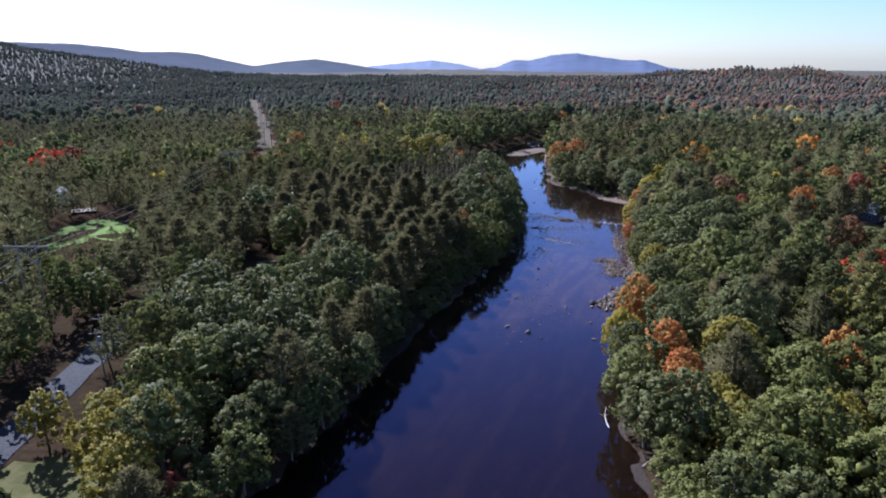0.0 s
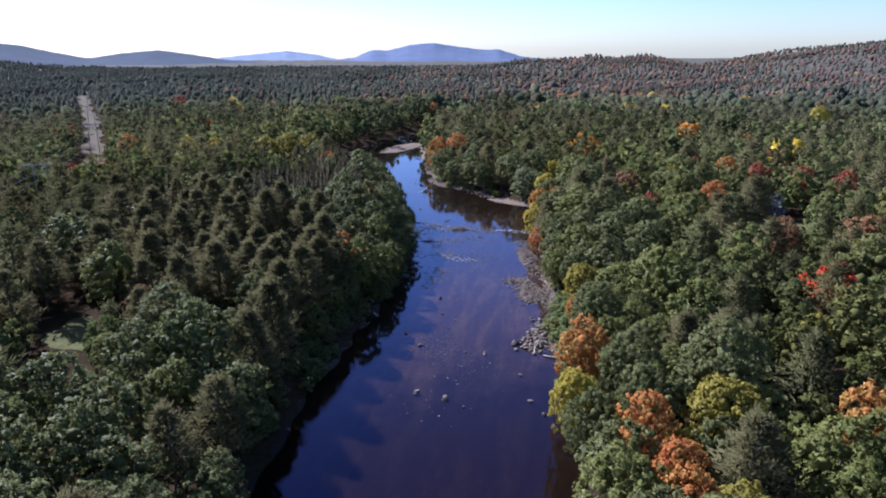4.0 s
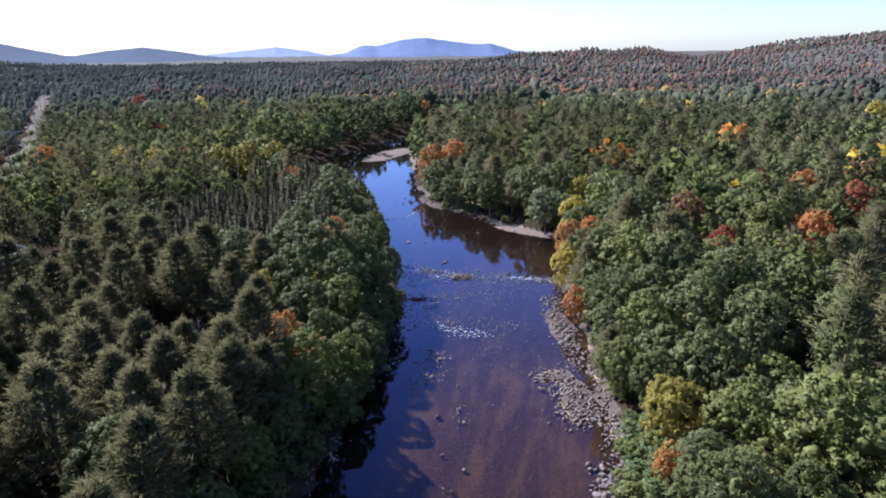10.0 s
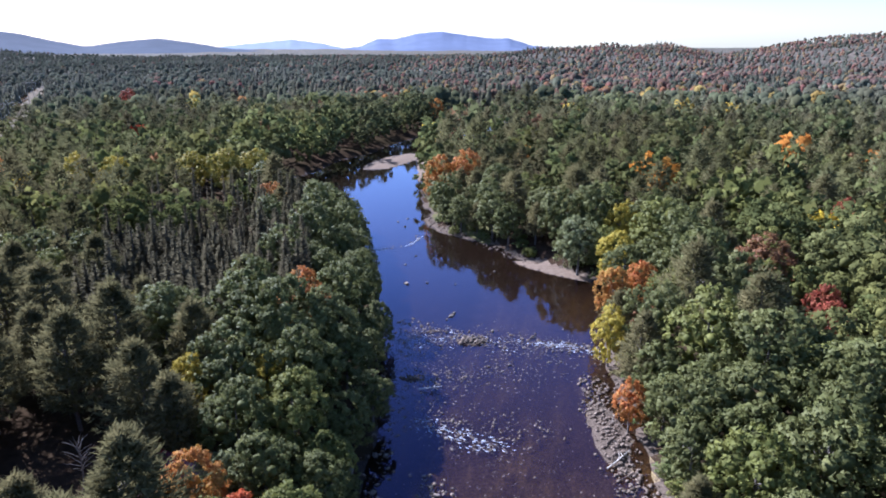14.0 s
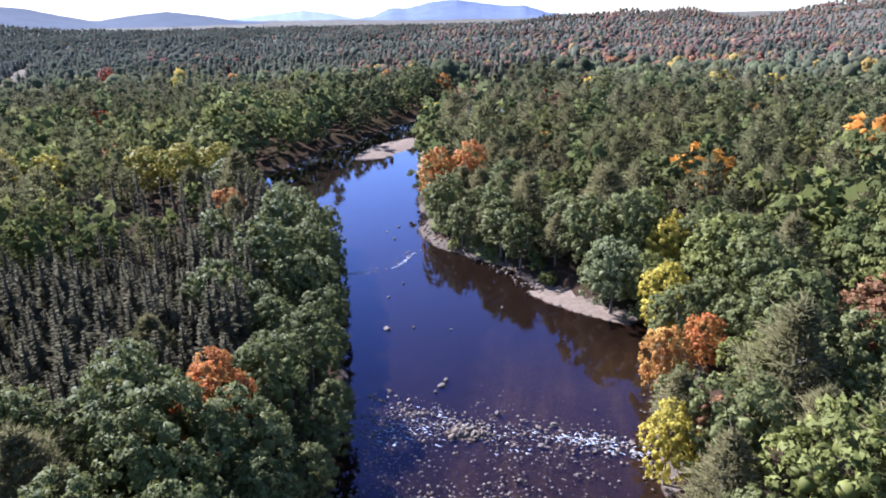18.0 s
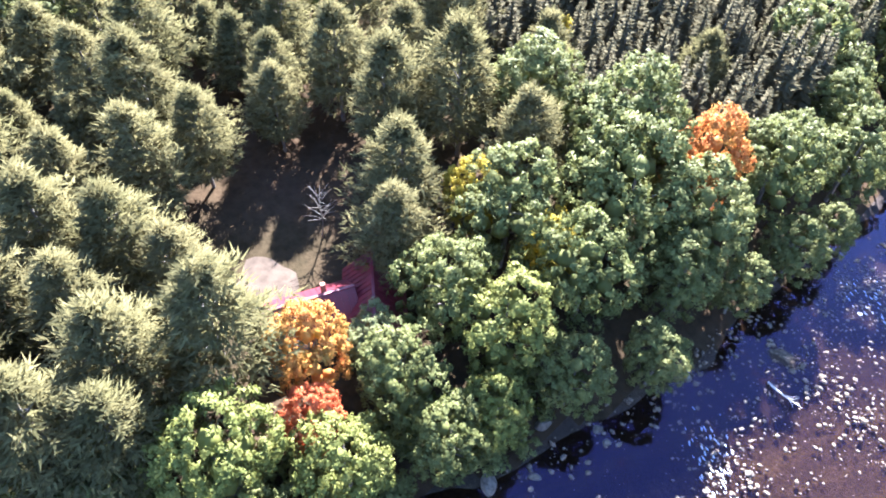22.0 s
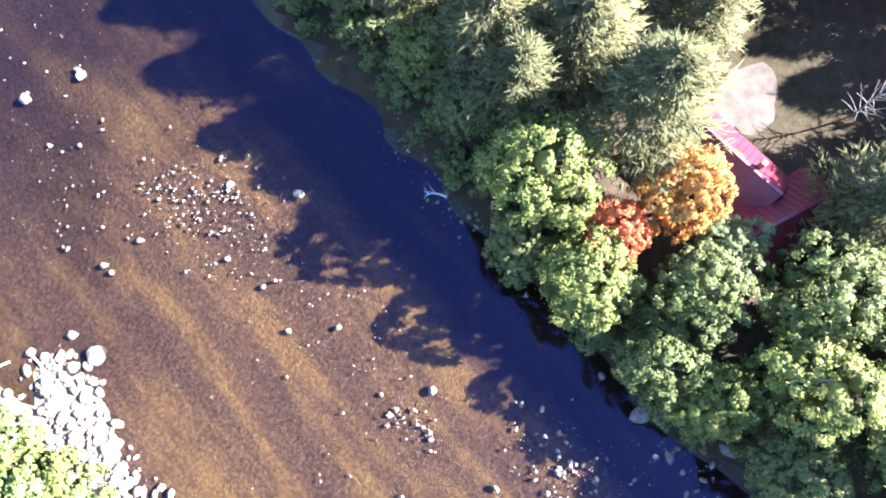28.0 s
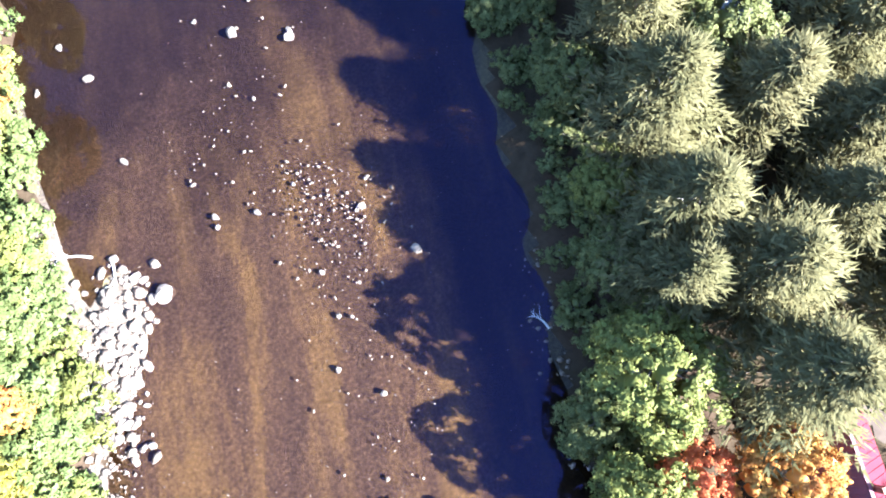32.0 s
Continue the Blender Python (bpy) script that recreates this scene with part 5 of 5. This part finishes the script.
# ---- vehicles ----
def car(x, y, turn, paint, label):
    ob = tagged(new("car"), label, "car", "cars on the drive")
    ob.matrix_world = pose(x, y, float(height(x, y)) + 0.08, 0, 0, turn)
    bm = bmesh.new()
    block(bm, -0.9, 0.9, -2.2, 2.2, 0.35, 0.95, 0.12)
    part("body", bm, paint, ob)
    bm = bmesh.new()
    vs = block(bm, -0.82, 0.82, -1.9, 0.8, 0.93, 1.6)
    for v in vs:
        if v.co.z > 1.3:
            v.co.x *= 0.82
            v.co.y = v.co.y * 0.82 - 0.12
    bmesh.ops.bevel(bm, geom=list(bm.edges), offset=0.06, segments=1, affect="EDGES")
    cabin_ob = part("cabin", bm, PANE, ob, "dark glazed cabin")
    part("roof", box(-0.64, 0.64, -1.62, 0.5, 1.58, 1.66, bevel=0.03), paint, cabin_ob)
    for sx in (-0.85, 0.85):
        for sy in (-1.35, 1.4):
            bm = bmesh.new()
            bmesh.ops.create_cone(bm, cap_ends=True, segments=16, radius1=0.34, radius2=0.34, depth=0.22, matrix=pose(sx, sy, 0.34, 0, 90, 0))
            wheel = part("wheel", bm, ASPHALT, ob, "black tyre")
            bm = bmesh.new()
            bmesh.ops.create_cone(bm, cap_ends=True, segments=12, radius1=0.2, radius2=0.18, depth=0.25, matrix=pose(sx, sy, 0.34, 0, 90, 0))
            part("rim", bm, GREY_ROOF, wheel)
        part("headlight", box(sx * 0.72 - 0.15, sx * 0.72 + 0.15, 2.15, 2.23, 0.68, 0.84), TRIM, ob, "clear headlight")
    return ob


car(-42.2, 252.6, -20, metal("white_paint", (0.62, 0.62, 0.60), (0.70, 0.70, 0.68), 0.25), "white car with dark windows on the gravel drive")
car(-38.6, 255.4, -25, metal("black_paint", (0.02, 0.022, 0.03), (0.035, 0.035, 0.045), 0.2), "black car parked in tree shade")
car(-64.5, 263.0, 60, metal("blue_paint", (0.20, 0.22, 0.36), (0.26, 0.28, 0.42), 0.3), "pale blue car on grass beside the cabin")


# ---- power line and poles ----
def rod_mesh(a, b, r0, r1, sides=8):
    a, b = Vector(a), Vector(b)
    bm = bmesh.new()
    bmesh.ops.create_cone(bm, cap_ends=True, segments=sides, radius1=r0, radius2=r1, depth=(b - a).length, matrix=Matrix.Translation((a + b) / 2) @ (b - a).to_track_quat("Z", "Y").to_matrix().to_4x4())
    return bm


TOWERS = [(-80, 132), (-80, 272), (-98, 398), (-134, 529), (-178, 690), (-244, 903)]
for k, (x, y) in enumerate(TOWERS):
    tower = tagged(new("power_pole"), "two-legged wooden power line pole with a long crossarm", "utility pole", "poles of the power line")
    tower.matrix_world = pose(x, y, float(height(x, y)), 0, 0, 0 if k < 2 else 16)
    for sx in (-1.9, 1.9):
        part("pole", rod_mesh((sx, 0, -0.8), (sx, 0, 17.0), 0.19, 0.12), WOOD, tower)
    part("crossarm", box(-4.6, 4.6, -0.12, 0.12, 15.9, 16.25), WOOD, tower)
    part("brace", rod_mesh((-1.9, 0, 12.5), (1.9, 0, 15.8), 0.07, 0.07, 6), WOOD, tower)
    part("brace", rod_mesh((1.9, 0, 12.5), (-1.9, 0, 15.8), 0.07, 0.07, 6), WOOD, tower)
    for sx in (-4.3, 0, 4.3):
        part("insulator", rod_mesh((sx, 0, 15.9), (sx, 0, 14.9), 0.12, 0.09), GREY_ROOF, tower)
line = tagged(new("power_line"), "three sagging metal power cables along a cleared strip", "cable")
CABLE = metal("weathered_cable", (0.11, 0.11, 0.11), (0.17, 0.17, 0.17), 0.6)
for off in (-4.3, 0, 4.3):
    bm = bmesh.new()
    for (x0, y0), (x1, y1) in zip([(-80, 20)] + TOWERS, TOWERS):
        z0, z1 = float(height(x0, y0)) + 14.9, float(height(x1, y1)) + 14.9
        last = None
        for f in np.linspace(0, 1, 13):
            p = Vector((x0 + (x1 - x0) * f + off, y0 + (y1 - y0) * f, z0 + (z1 - z0) * f - 10.0 * f * (1 - f)))
            ring = [bm.verts.new(p + Vector((0.028 * math.cos(a), 0, 0.028 * math.sin(a)))) for a in (0, 2.094, 4.189)]
            if last:
                for i in range(3):
                    bm.faces.new((last[i], last[(i + 1) % 3], ring[(i + 1) % 3], ring[i]))
            last = ring
    part("wire", bm, CABLE, line)
for x, y in ((-56.4, 113), (-53.8, 106.5)):
    pole = tagged(new("utility_pole"), "weathered wooden roadside pole with a crossarm and transformer", "utility pole", "roadside poles")
    pole.matrix_world = pose(x, y, float(height(x, y)), 2, -3, 20)
    part("pole", rod_mesh((0, 0, -0.6), (0, 0, 9.5), 0.16, 0.11), WOOD, pole)
    part("crossarm", box(-1.1, 1.1, -0.06, 0.06, 8.7, 8.85), WOOD, pole)
    part("transformer", rod_mesh((0.3, 0.25, 7.0), (0.3, 0.25, 8.0), 0.24, 0.24, 12), GREY_ROOF, pole, "grey transformer drum")
    for sx in (-1.0, 0.0, 1.0):
        part("insulator", rod_mesh((sx, 0, 8.85), (sx, 0, 9.05), 0.05, 0.04, 6), TRIM, pole)

# ---- fallen timber and a bare tree ----
DRIFT = mottled("bleached_wood", (0.40, 0.35, 0.29), (0.58, 0.53, 0.46), 4.0)
for x, y, turn, length in ((30.5, 97, 170, 5.5), (33, 86, 120, 6.5), (34, 83, 100, 5.0), (42.5, 148.5, 150, 4.0), (44, 147, 60, 3.0), (57.5, 200, 120, 4.5), (37.5, 224, 80, 3.2), (15.2, 174.7, 20, 1.5)):
    me = trunk_mesh(int(x * 10), length, 0.12, 6, 1.1)
    log = part("fallen_branch", me, DRIFT)
    log.matrix_world = pose(x, y, max(float(height(x, y)), 0.0) + 0.22, 84, 0, turn)
    tagged(log, "bleached fallen branch lying at the water's edge", "driftwood", "driftwood along the shores")
bare = part("bare_tree", trunk_mesh(90, 7.5, 0.11, 22, 2.2), BARK)
bare.matrix_world = pose(-4.5, 203.5, float(height(-4.5, 203.5)), 0, 0, 40)
tagged(bare, "leafless grey-brown tree beside the house", "tree")
